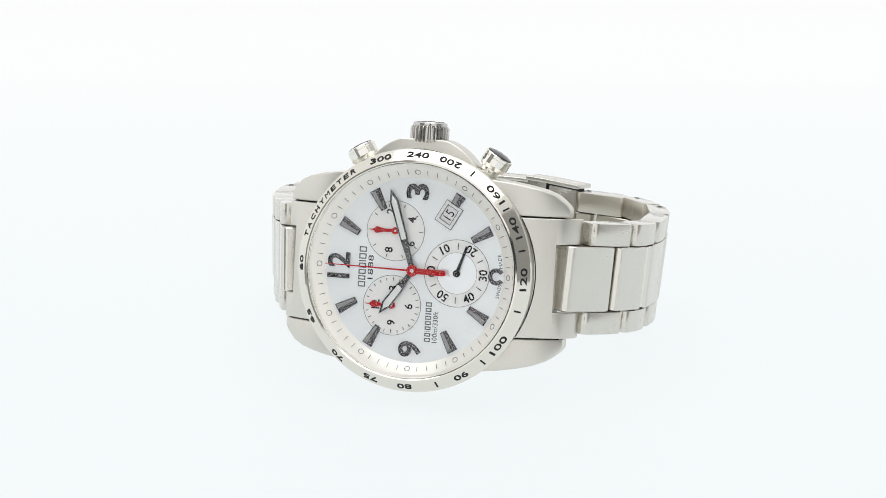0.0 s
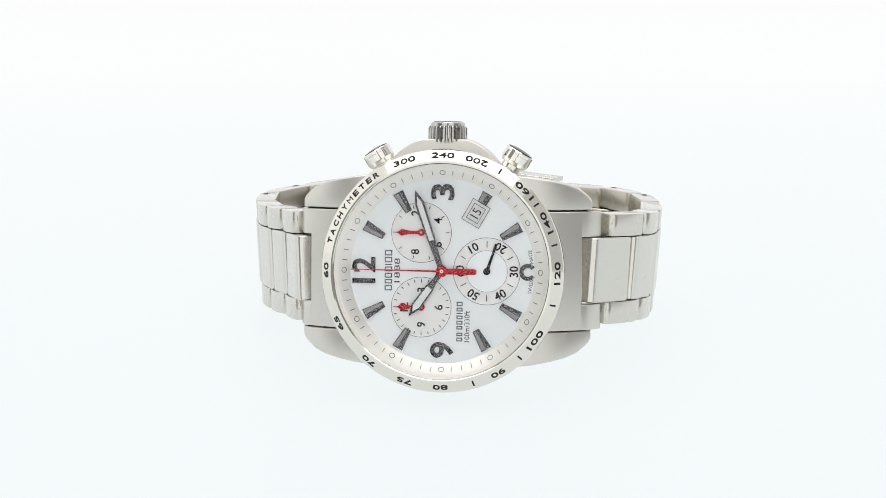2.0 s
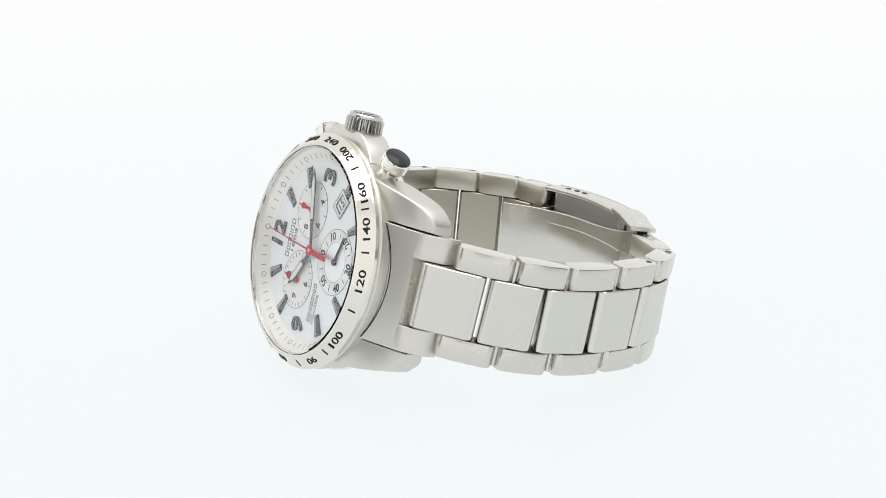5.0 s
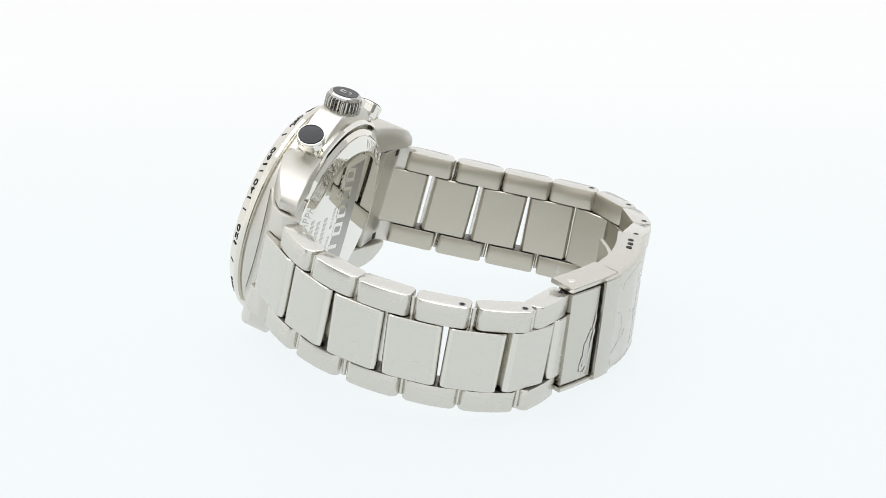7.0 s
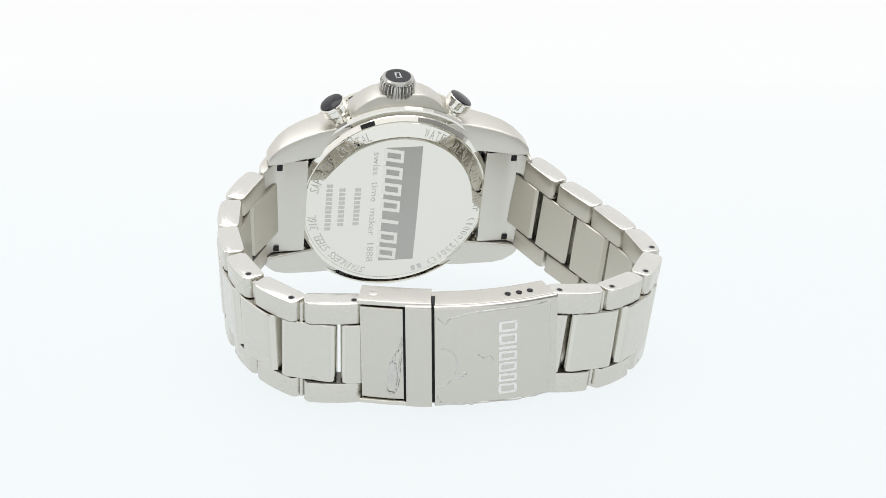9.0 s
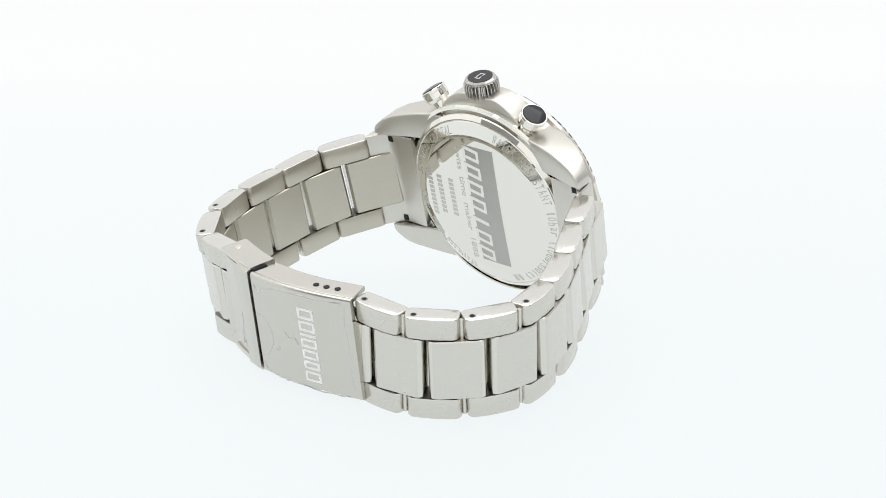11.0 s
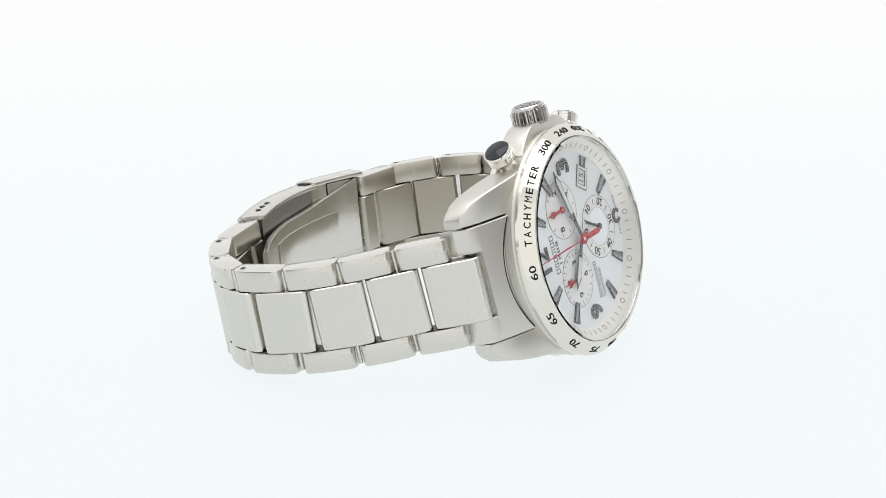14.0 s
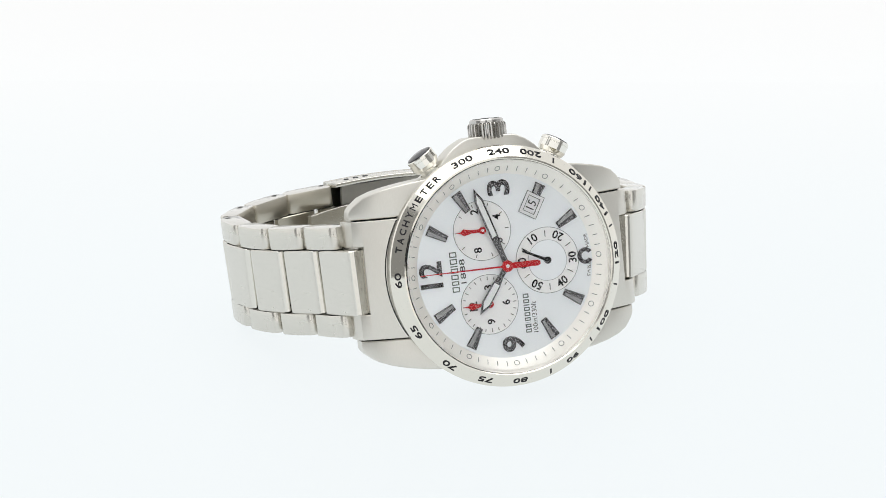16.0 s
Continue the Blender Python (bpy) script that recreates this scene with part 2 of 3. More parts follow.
tent()

# ---- the watch ----
watch = new("wristwatch")
watch.location = (0, 0, REST)
tagged(watch, "steel chronograph wristwatch with silver dial, closed bracelet, lying on its side", "wristwatch")

# the case's own frame: x to six o'clock, y to three o'clock (up), z out of the dial
AZ = Vector((-0.0472, -0.9605, 0.2741)).normalized()
AY = Vector((-0.0118, 0.268, 0.9633))
AY = (AY - AZ * AY.dot(AZ)).normalized()
AX = AY.cross(AZ)
CASE = Matrix.Translation((2.68, -29.22, 6.17)) @ Matrix((AX, AY, AZ)).transposed().to_4x4()
FACE = -2.05           # height of the dial under the bezel's top


def polar(deg, r):
    """A place on the dial: degrees clockwise from twelve."""
    a = radians(180 - deg)
    return Vector((r * math.cos(a), r * math.sin(a)))


def at(x, y, z=0.0, turn=0.0):
    return CASE @ pose(x, y, z, 0, 0, turn)


def rim(deg, r, z=0.0, flip=False):
    """A pose on the dial whose up points outwards, or inwards when flipped."""
    p = polar(deg, r)
    return CASE @ pose(p.x, p.y, z, 0, 0, 90 - deg + (180 if flip else 0))


def rounded(y0, y1, z0, z1, r, seg=3):
    """A rounded rectangle of points (y, z)."""
    out = []
    for cy, cz, a0 in ((y1 - r, z1 - r, 0), (y0 + r, z1 - r, 90), (y0 + r, z0 + r, 180), (y1 - r, z0 + r, 270)):
        for k in range(seg + 1):
            a = radians(a0 + 90 * k / seg)
            out.append((cy + r * math.cos(a), cz + r * math.sin(a)))
    return out


def dome(r):
    """Depth of the domed case back under the bezel's plane."""
    return 11.35 - 0.0015 * r * r - 0.29 * max(0.0, r - 15.0)


def case_parts():
    mid = revolve([(17.9, -2.0), (20.3, -2.2), (20.75, -2.7), (20.75, -4.2), (20.4, -5.0), (20.4, -8.2), (20.2, -8.7), (19.95, -8.75), (19.9, -7.4), (19.0, -7.4)], 128)
    xs = [-25.3, -25.1, -24.6, -23, -21, -18.5, -15.5, -12, -7, 0, 7, 12, 15.5, 18.5, 21, 23, 24.6, 25.1, 25.3]
    top = lambda x: float(np.interp(abs(x), [0, 12, 15, 18, 21, 23, 25.3], [-2.4, -2.5, -2.9, -3.9, -5.4, -6.7, -8.6]))
    low = lambda x: float(np.interp(abs(x), [0, 12, 18, 22, 25.3], [-8.8, -9.0, -10.2, -11.4, -12.0]))
    out = lambda x: float(np.interp(abs(x), [0, 12, 15.5, 18.5, 21, 23, 24.6, 25.1, 25.3], [16.8, 16.6, 16.2, 15.7, 15.1, 14.3, 13.0, 12.4, 12.0]))
    case = part("case", mid, CASE_STEEL, watch, "brushed steel round case middle", CASE)
    for s in (1, -1):
        bm = bmesh.new()
        rings = []
        for x in xs:
            r = rounded(10.55, out(x), low(x), top(x), 0.35)
            rings.append([(x, y * s, z) for y, z in r])
        bridge(bm, rings)
        part("lug_rail", bm, CASE_STEEL, case, "", CASE)
    # crown guard: a shoulder that swells from the case middle up to the crown
    bm = bmesh.new()
    rings = []
    for k in range(25):
        x = -9.5 + 19 * k / 24
        rise = float(np.interp(abs(x), [0, 3.7, 4.6, 6.2, 7.6, 8.8, 9.5], [22.7, 22.7, 22.5, 21.7, 20.7, 19.5, 18.6]))
        yy = min(rise, 23.0)
        rings.append([(x, y, z) for y, z in rounded(16.5, max(yy, math.sqrt(20.2 ** 2 - x * x) - 0.2), -8.0, -3.0, 0.3)])
    bridge(bm, rings)
    part("crown_guard", bm, CASE_STEEL, case, "", CASE)
    # bezel
    prof = [(18.45, -1.2), (18.5, 0.9), (18.72, 1.08), (19.0, 1.0), (20.85, -0.95), (21.0, -1.3), (20.95, -1.9), (20.5, -2.2), (18.5, -2.25)]
    bezel = part("bezel", revolve(prof, 160, closed=True), BEZEL, watch, "polished conical steel bezel with a black tachymeter scale", CASE, angle=20)
    steep = pose(0, 0, 0, -math.degrees(math.atan2(1.95, 1.85)), 0, 0)

    def on_bezel(deg, flip=False):
        return rim(deg, 19.95, 0.0) @ steep @ pose(0, 0, 0, 0, 0, 180 if flip else 0)
    for text, deg, flip in (("60", 0, 0), ("300", 71.0, 0), ("240", 90.5, 0), ("200", 107.4, 1), ("160", 135.2, 1), ("140", 154.4, 1),
                            ("120", 180, 1), ("100", 215.3, 1), ("90", 240, 0), ("80", 270, 0), ("75", 288.3, 0), ("70", 308.7, 0), ("65", 332.6, 0)):
        part("numeral", lettering(text, 1.3, 1.3 * len(text), 0.013), BLACK, bezel, "", on_bezel(deg, bool(flip)), smooth=False)
    for k, ch in enumerate("TACHYMETER"):
        part("letter", lettering(ch, 1.3, 1.06, 0.0 if ch == 'M' else 0.022), BLACK, bezel, "", on_bezel(15.0 + 40.3 * k / 9), smooth=False)
    for deg in (120, 144.3, 166, 196, 226.8, 253.4):
        part("scale_mark", box(-0.15, 0.15, -0.68, 0.68, 0, 0.05), BLACK, bezel, "", on_bezel(deg), smooth=False)
    # crystal
    bm = revolve([(0.0001, 0.1), (18.4, 0.1), (18.42, 0.85), (18.2, 1.05), (0.0001, 1.05)], 96)
    ob = part("crystal", bm, CRYSTAL, watch, "clear flat sapphire crystal", CASE, angle=8)
    ob.visible_shadow = False
    # crown with ribbed rim
    bm = bmesh.new()
    n = 112
    def cog(r0, r1, z):
        return [((r1 if (i // 2) % 2 else r0) * math.cos(2 * math.pi * i / n), (r1 if (i // 2) % 2 else r0) * math.sin(2 * math.pi * i / n), z) for i in range(n)]
    bridge(bm, [cog(2.2, 2.2, -1.2), cog(2.3, 2.3, 0), cog(2.6, 3.1, 0.05), cog(2.65, 3.4, 0.3), cog(2.65, 3.4, 2.5), cog(2.9, 3.15, 2.9), cog(3.0, 3.0, 2.95), cog(3.0, 3.0, 3.35), cog(2.7, 2.7, 3.6), cog(2.45, 2.45, 3.62)])
    up = CASE @ pose(0.35, 22.05, -5.7, -90, 0, 0)
    crown = part("crown", bm, CROWN, watch, "polished fluted steel crown", up)
    part("crown_inlay", disc(2.42, 3.6, 3.68), ENAMEL, crown, "round black inlay", up)
    # the mark on the crown, as plain bars
    for dx in (-0.75, 0.75):
        part("emblem", hollow(1.15, 2.1, 0.3, 3.66, 3.74), WHITE, crown, "", up, smooth=False)
    # pushers
    for s in (-1, 1):
        a = 31.5 * s
        m = CASE @ pose(0.35, 0, -6.2, 0, 0, -a) @ pose(0, -0.1, 0, -90, 0, 0)
        bm = revolve([(0.0001, 18.5), (1.75, 18.5), (1.75, 21.6), (2.15, 21.65), (2.2, 21.7), (2.55, 22.4), (2.55, 23.5), (2.48, 23.55), (2.48, 23.65), (2.55, 23.7), (2.55, 24.1), (2.45, 24.25), (2.38, 24.25), (0.0001, 24.25)], 48)
        p = part("pusher", bm, MIRROR, watch, "polished round steel push button", m, angle=18)
        bm = revolve([(2.38, 24.2), (2.2, 24.42), (1.3, 24.65), (0.0001, 24.7)], 40)
        part("button_inlay", bm, ENAMEL, p, "black glossy cap", m)
    # graphite floor puts the shade of this recess into its colour
    part("groove", ring(18.8, 20.0, -7.5, -7.1, 96), GRAPHITE, case, "groove floor round the case back, its shade put into the colour", CASE)
    bm = revolve([(19.8, -7.4), (19.82, -9.0), (19.92, -9.2), (20.3, -9.05), (20.62, -8.6), (20.66, -7.6)], 128, closed=True)
    part("back_ring", bm, MIRROR, case, "polished steel ring round the case back", CASE, angle=20)
    # case back
    bm = revolve([(19.1, -7.3), (19.08, -9.2), (18.95, -9.42), (18.2, -9.95), (18.0, -9.98), (17.92, -9.9)] + [(r + 0.0001, -dome(r)) for r in (17.8, 17.0, 16.2, 15.5, 15.15, 14.85, 14.5, 13, 11, 8, 5, 2.5, 0)], 144)
    cb = part("case_back", bm, MIRROR, watch, "polished steel case back with engraved writing", CASE, angle=20)
    back = CASE @ pose(0, 0, 0, 0, 180, 0)

    def engrave(name, bm, mat, m, label="", lift=0.0):
        bm.transform(m)
        for v in bm.verts:
            v.co.z += dome(math.hypot(v.co.x, v.co.y)) + lift
        return part(name, bm, mat, cb, label, back, smooth=False)

    def grid(x0, x1, y0, y1, nx, ny):
        bm = bmesh.new()
        rings = []
        for i in range(nx + 1):
            x = x0 + (x1 - x0) * i / nx
            rings.append([(x, y0 + (y1 - y0) * j / ny, 0.03) for j in range(ny + 1)] + [(x, y0 + (y1 - y0) * j / ny, -0.05) for j in range(ny, -1, -1)])
        bridge(bm, rings)
        return bm

    def back_at(x, y, turn=-90):
        return pose(-x, y, 0, 0, 0, turn)
    engrave("etched_panel", grid(-13.1, 13.1, -3.5, 3.5, 26, 8), ETCHED, back_at(-0.9, 0), "grey etched rectangle")
    # the maker's name in the panel: plain bright open frames, slanted
    for k in range(7):
        w = 0.85 if k == 4 else 2.7
        y = 11.3 - 3.75 * k
        bits = [(-w / 2, -w / 2 + 0.85, -1.95, 1.95)] if w < 1 else [(-w / 2, -w / 2 + 0.75, -1.95, 1.95), (w / 2 - 0.75, w / 2, -1.95, 1.95), (-w / 2 + 0.75, w / 2 - 0.75, -1.95, -1.3), (-w / 2 + 0.75, w / 2 - 0.75, 1.3, 1.95)]
        bm = merge([grid(x0, x1, y0, y1, 2, 4) for x0, x1, y0, y1 in bits])
        for v in bm.verts:
            v.co.x += 0.2 * v.co.y
        engrave("emblem_bar", bm, POLISHED, back_at(1.15, y), "", 0.03)
    engrave("lettering", lettering("swiss  time  maker  1888", 1.35, 25.5, 0.0, 0.03), ENGRAVED, back_at(4.4, -0.5))
    for x, w in ((7.7, 8.8), (10.7, 9.0), (13.2, 10.9)):
        n = 9 if x < 13 else 11
        for k in range(n):
            engrave("engraved_bar", grid(-0.36 * w / n, 0.36 * w / n, -0.6, 0.6, 1, 1), ENGRAVED, back_at(x, w / 2 - w * (k + 0.5) / n))
    for text, a0, a1 in (("SAPPHIRE CRYSTAL", 283, 338), ("WATER RESISTANT 10bar (100m/330ft)", 18, 151), ("STAINLESS STEEL 316L", 200, 262)):
        for k, ch in enumerate(text):
            if ch == " ":
                continue
            a = a0 + (a1 - a0) * k / (len(text) - 1)
            tall = 1.7 if ch.isupper() or ch.isdigit() or ch in "b()/ft" else 1.25
            wide = 0.3 if ch in "I1" else 0.62 if ch in "()/ft" else 0.8
            engrave("engraved_letter", lettering(ch, tall, wide, 0.0, 0.03), ENGRAVED, pose(16.5 * math.sin(radians(a)), 16.5 * math.cos(radians(a)), 0, 0, 0, -a))
    for a in (158.5, 163):
        engrave("engraved_bar", grid(-0.4, 0.4, -0.8, 0.8, 1, 2), ENGRAVED, pose(16.5 * math.sin(radians(a)), 16.5 * math.cos(radians(a)), 0, 0, 0, -a))
    return case, cb


case, case_back = case_parts()


def dial_parts():
    dial = part("dial", disc(16.2, FACE - 0.4, FACE, 96), DIAL, watch, "matt silver-white dial with graphite markers", CASE)
    placed("dial_face", disc(16.15, 0, 0.015, 96), SUNBURST, dial, CASE @ pose(0, 0, FACE - 0.005), "silver-white lacquer with a sunburst sheen")
    bm = revolve([(16.0, FACE - 0.1), (16.02, FACE + 0.1), (17.9, FACE + 1.5), (18.2, FACE + 1.62), (18.44, FACE + 1.65), (18.46, 0.1), (18.6, FACE - 0.3)], 128)
    flange = part("flange", bm, FLANGE, watch, "ivory chapter ring with fine ticks", CASE, angle=25)
    slope = math.degrees(math.atan2(1.4, 1.88))
    for k in range(60):
        deg = 6 * k
        m = rim(deg, 16.97, FACE + 0.82) @ pose(0, 0, 0, slope, 0, 0)
        if k % 5:
            part("minute_tick", box(-0.055, 0.055, -0.48, 0.48, 0, 0.03), GREYPRINT, flange, "", m, smooth=False)
        else:
            part("hour_ring", ring(0.40, 0.50, 0, 0.03, 24), GREYPRINT, flange, "", m, smooth=False)
    # hour markers: faceted wedges
    for hour in (1, 2, 4, 5, 7, 8, 10, 11):
        r0 = 13.45 if hour == 4 else 11.7
        bm = bmesh.new()
        w0, w1 = (0.78 if hour == 4 else 0.58), 0.95
        bridge(bm, [[(-w0, r0, 0), (w0, r0, 0), (w1, 15.5, 0), (-w1, 15.5, 0)], [(-w0, r0, 0.25), (w0, r0, 0.25), (w1, 15.5, 0.25), (-w1, 15.5, 0.25)],
                    [(-w0 + 0.12, r0 + 0.12, 0.36), (w0 - 0.12, r0 + 0.12, 0.36), (w1 - 0.12, 15.38, 0.36), (-w1 + 0.12, 15.38, 0.36)]])
        mk = part("hour_marker", bm, GRAPHITE, dial, "", CASE @ pose(0, 0, FACE, 0, 0, 90 - 30 * hour), smooth=False)
        # paler half puts the light on one facet into the colour
        side = -1 if hour < 6 else 1
        o = [(side * 0.02, r0 + 0.2), (side * (w0 - 0.16), r0 + 0.2), (side * (w1 - 0.16), 15.3), (side * 0.02, 15.3)]
        part("inlay", slab(o, 0.3, 0.40), MARKER, mk, "", CASE @ pose(0, 0, FACE, 0, 0, 90 - 30 * hour), smooth=False)
    for text, hour, w in (("12", 12, 4.5), ("3", 3, 2.75), ("9", 9, 2.75)):
        p = polar(30 * hour, 13.65)
        part("hour_numeral", lettering(text, 4.05, w, 0.022, 0.28), GRAPHITE, dial, "", at(p.x, p.y, FACE, 90), smooth=False)
    # six o'clock emblem: an open ring
    bm = bmesh.new()
    rings = []
    for k in range(25):
        a = radians(35 + 290 * k / 24)
        rings.append([(r * math.cos(a), r * math.sin(a), z) for r, z in ((0.75, 0), (1.45, 0), (1.45, 0.25), (0.75, 0.25))])
    bridge(bm, rings)
    part("emblem", bm, GRAPHITE, dial, "", at(14.75, 0, FACE, 0), smooth=False)
    # subdials
    def counter(x, y, r, ticks, long_every, label):
        bm = revolve([(0.0001, 0.02), (r - 0.12, 0.02), (r - 0.05, 0.06), (r, 0.06), (r, 0.0)], 72)
        s = part("subdial", bm, SUBDIAL, dial, label, at(x, y, FACE))
        part("subdial_edge", ring(r - 0.05, r + 0.03, 0, 0.075, 72), GREYPRINT, dial, "", at(x, y, FACE))
        for k in range(ticks):
            length = 0.62 if k % long_every == 0 else 0.5
            m = at(x, y, FACE + 0.03) @ pose(0, 0, 0, 0, 0, 90 - 360 * k / ticks)
            part("tick", box(-0.06, 0.06, r - 0.35 - length, r - 0.35, 0, 0.03), BLACK, dial, "", m, smooth=False)
        return s
    counter(-3.65, 6.6, 5.2, 10, 1, "small counter with red needle")
    counter(-3.6, -6.3, 5.2, 24, 2, "small hour counter with red needle")
    def figure(text, cx, cy, deg, r, h, turn):
        a = radians(180 - deg)
        part("numeral", lettering(text, h, None, 0.018, 0.03), BLACK, dial, "", at(cx + r * math.cos(a), cy + r * math.sin(a), FACE + 0.03, turn), smooth=False)
    for text, deg in (("2", 72), ("4", 144), ("6", 216), ("8", 288)):
        figure(text, -3.65, 6.6, deg, 3.5, 1.45, 90)
    for text, deg in (("3", 90), ("6", 180), ("9", 270), ("12", 0)):
        figure(text, -3.6, -6.3, deg, 3.0, 1.45, 90)
    # small seconds
    x, y = 7.7, 0.05
    part("subdial", revolve([(0.0001, 0.02), (3.55, 0.02), (3.6, 0.05), (3.65, 0.02), (5.68, 0.02), (5.75, 0.06), (5.8, 0.0)], 72), SUBDIAL, dial, "small seconds ring with black figures", at(x, y, FACE))
    part("subdial_edge", ring(5.74, 5.82, 0, 0.075, 72), GREYPRINT, dial, "", at(x, y, FACE))
    part("subdial_centre", disc(3.55, 0.0, 0.03, 64), DIAL, dial, "", at(x, y, FACE))
    part("subdial_edge", ring(3.52, 3.6, 0.0, 0.06, 64), PALEPRINT, dial, "", at(x, y, FACE))
    for k in range(6):
        deg = 60 * k
        flip = 180 if deg in (120, 180, 240) else 0
        figure(("60", "10", "20", "30", "40", "50")[k], x, y, deg, 4.65, 1.5, 90 - deg + flip)
        m = at(x, y, FACE + 0.03) @ pose(0, 0, 0, 0, 0, 90 - deg - 30)
        part("tick", box(-0.07, 0.07, 4.1, 5.2, 0, 0.03), BLACK, dial, "", m, smooth=False)
    # printed lines; the maker's and model names are plain bars
    def bars(x, y, lengths, h, mat):
        total = sum(lengths) + 0.25 * (len(lengths) - 1)
        s = -total / 2
        for w in lengths:
            bm = box(s, s + w, -h / 2, h / 2, 0, 0.03) if w < 0.3 else hollow(w, h, 0.19, 0.0, 0.03)
            part("printed_bar", bm, mat, dial, "", at(x, y, FACE, 90) @ pose(0 if w < 0.3 else s + w / 2, 0, 0.01), smooth=False)
            s += w + 0.25
    bars(-9.35, 0.0, [0.95, 0.75, 0.85, 0.85, 0.2, 0.95, 0.95], 1.3, GREYPRINT)
    part("lettering", lettering("1888", 0.95, 4.2, 0.0, 0.03), BLACK, dial, "", at(-7.85, 0, FACE, 90), smooth=False)
    bars(3.05, -8.7, [0.66, 0.6, 0.05, 0.6, 0.66, 0.66, 0.2, 0.66, 0.75], 1.05, GREYPRINT)
    part("lettering", lettering("100m/330ft", 0.9, 5.4, 0.0, 0.03), BLACK, dial, "", at(4.35, -9.5, FACE, 90), smooth=False)
    for text, deg in (("SWISS", 189.3), ("MADE", 170.2)):
        part("lettering", lettering(text, 0.62, 2.4, 0.0, 0.03), BLACK, dial, "", rim(deg, 15.45, FACE, True), smooth=False)
    # date window beside the four o'clock marker
    m = at(5.75, 10.0, FACE, 60)
    def border(a, b, t, z0, z1):
        return hollow(2 * a, 2 * b, t, z0, z1)
    part("date_window", border(2.0, 1.68, 0.62, 0.0, 0.2), WHITE, dial, "white frame with fine dark borders round the date", m, smooth=False)
    part("date_border", border(2.05, 1.73, 0.09, 0.0, 0.23), GREYPRINT, dial, "", m, smooth=False)
    part("date_border", border(1.46, 1.14, 0.1, 0.0, 0.225), GREYPRINT, dial, "", m, smooth=False)
    part("date_disc", box(-1.4, 1.4, -1.1, 1.1, 0, 0.04), WHITE, dial, "white disc reading fifteen", m, smooth=False)
    part("date_figures", lettering("15", 1.55, 1.5, 0.0, 0.03), BLACK, dial, "", m @ pose(0, 0, 0.05), smooth=False)
    return dial


dial = dial_parts()


def needle(name, deg, outline, z, mat, label, x=0.0, y=0.0, bevel=0.0, thick=0.12):
    if mat is not GRAPHITE:
        return part(name, slab(outline, z, z + thick, bevel), mat, watch, label, at(x, y, 0, 90 - deg), smooth=False)
    bm = bmesh.new()
    bridge(bm, [[(px, py, z) for px, py in outline], [(px, py, z + 0.03) for px, py in outline], [(px * 0.62, py, z + 0.1) for px, py in outline]])
    return part(name, bm, mat, watch, label, at(x, y, 0, 90 - deg), smooth=False)


def needles():
    hh = needle("hour_hand", 306.0, [(-0.55, 0), (0.55, 0), (0.45, 2.0), (0.75, 3.8), (0.85, 7.6), (0, 9.75), (-0.85, 7.6), (-0.75, 3.8), (-0.45, 2.0)], -1.42, GRAPHITE, "short graphite pointer with a white inlay", bevel=0.0)
    part("lume_inlay", slab([(-0.5, 3.6), (0.5, 3.6), (0.55, 7.5), (0, 8.7), (-0.55, 7.5)], -1.31, -1.27), LUME, hh, "", at(0, 0, 0, 90 - 306.0), smooth=False)
    mh = needle("minute_hand", 71.3, [(-0.5, 0), (0.5, 0), (0.5, 3), (0.7, 6), (0.8, 12.4), (0, 14.7), (-0.8, 12.4), (-0.7, 6), (-0.5, 3)], -1.2, GRAPHITE, "long graphite pointer with a white inlay")
    part("lume_inlay", slab([(-0.42, 5.6), (0.42, 5.6), (0.46, 12.3), (0, 13.5), (-0.46, 12.3)], -1.09, -1.05), LUME, mh, "", at(0, 0, 0, 90 - 71.3), smooth=False)
    sh = needle("stopwatch_hand", 0.6, [(-0.16, 0), (-0.5, -0.6), (-0.5, -5.6), (-0.3, -6.0), (0.3, -6.0), (0.5, -5.6), (0.5, -0.6), (0.16, 0), (0.07, 15.8), (-0.07, 15.8)], -1.0, RED, "thin red centre pointer with a broad tail")
    part("hub", disc(1.0, -1.05, -0.84, 32), RED, sh, "", CASE)
    part("hub_pin", ring(0.1, 0.32, -0.84, -0.8, 20), WHITE, sh, "", CASE)
    for x, y in ((-3.65, 6.6), (-3.6, -6.3)):
        o = [(-0.3, 0), (0.3, 0), (0.28, 2.0), (0.6, 3.4), (0.12, 4.0), (0, 5.0), (-0.12, 4.0), (-0.6, 3.4), (-0.28, 2.0)]
        n = needle("counter_hand", 0, o, FACE + 0.22, RED, "small red counter needle", x, y)
        part("hub", disc(0.62, FACE + 0.1, FACE + 0.4, 24), RED, n, "", at(x, y))
        part("hub_pin", ring(0.06, 0.2, FACE + 0.4, FACE + 0.43, 16), WHITE, n, "", at(x, y))


needles()

# small seconds needle, keyed on the watch: its mesh is built round its own pivot
sec = part("seconds_hand", merge([slab([(-0.32, -0.5), (0.32, -0.5), (0.2, 3.0), (0.24, 5.0), (-0.24, 5.0), (-0.2, 3.0)], 0.2, 0.32), disc(0.62, 0.1, 0.4, 24)]), BLACK, watch, "small black seconds needle", smooth=False)


def seconds_pose(deg):
    m = CASE @ pose(7.7, 0.05, FACE, 0, 0, 90 - deg)
    m.translation *= MM
    return m


# ---- bracelet ----
# joints of the bracelet's middle line, mm, from the case to the clasp
LEFT = [(-22.9, -17.3, 2.35), (-26.4, -8.2, -0.12), (-30.6, 0.6, -2.6), (-33.7, 10.3, -4.7), (-34.2, 20.2, -6.15), (-28.3, 28.3, -7.05), (-19.6, 33.3, -7.1), (-9.4, 33.4, -6.22)]
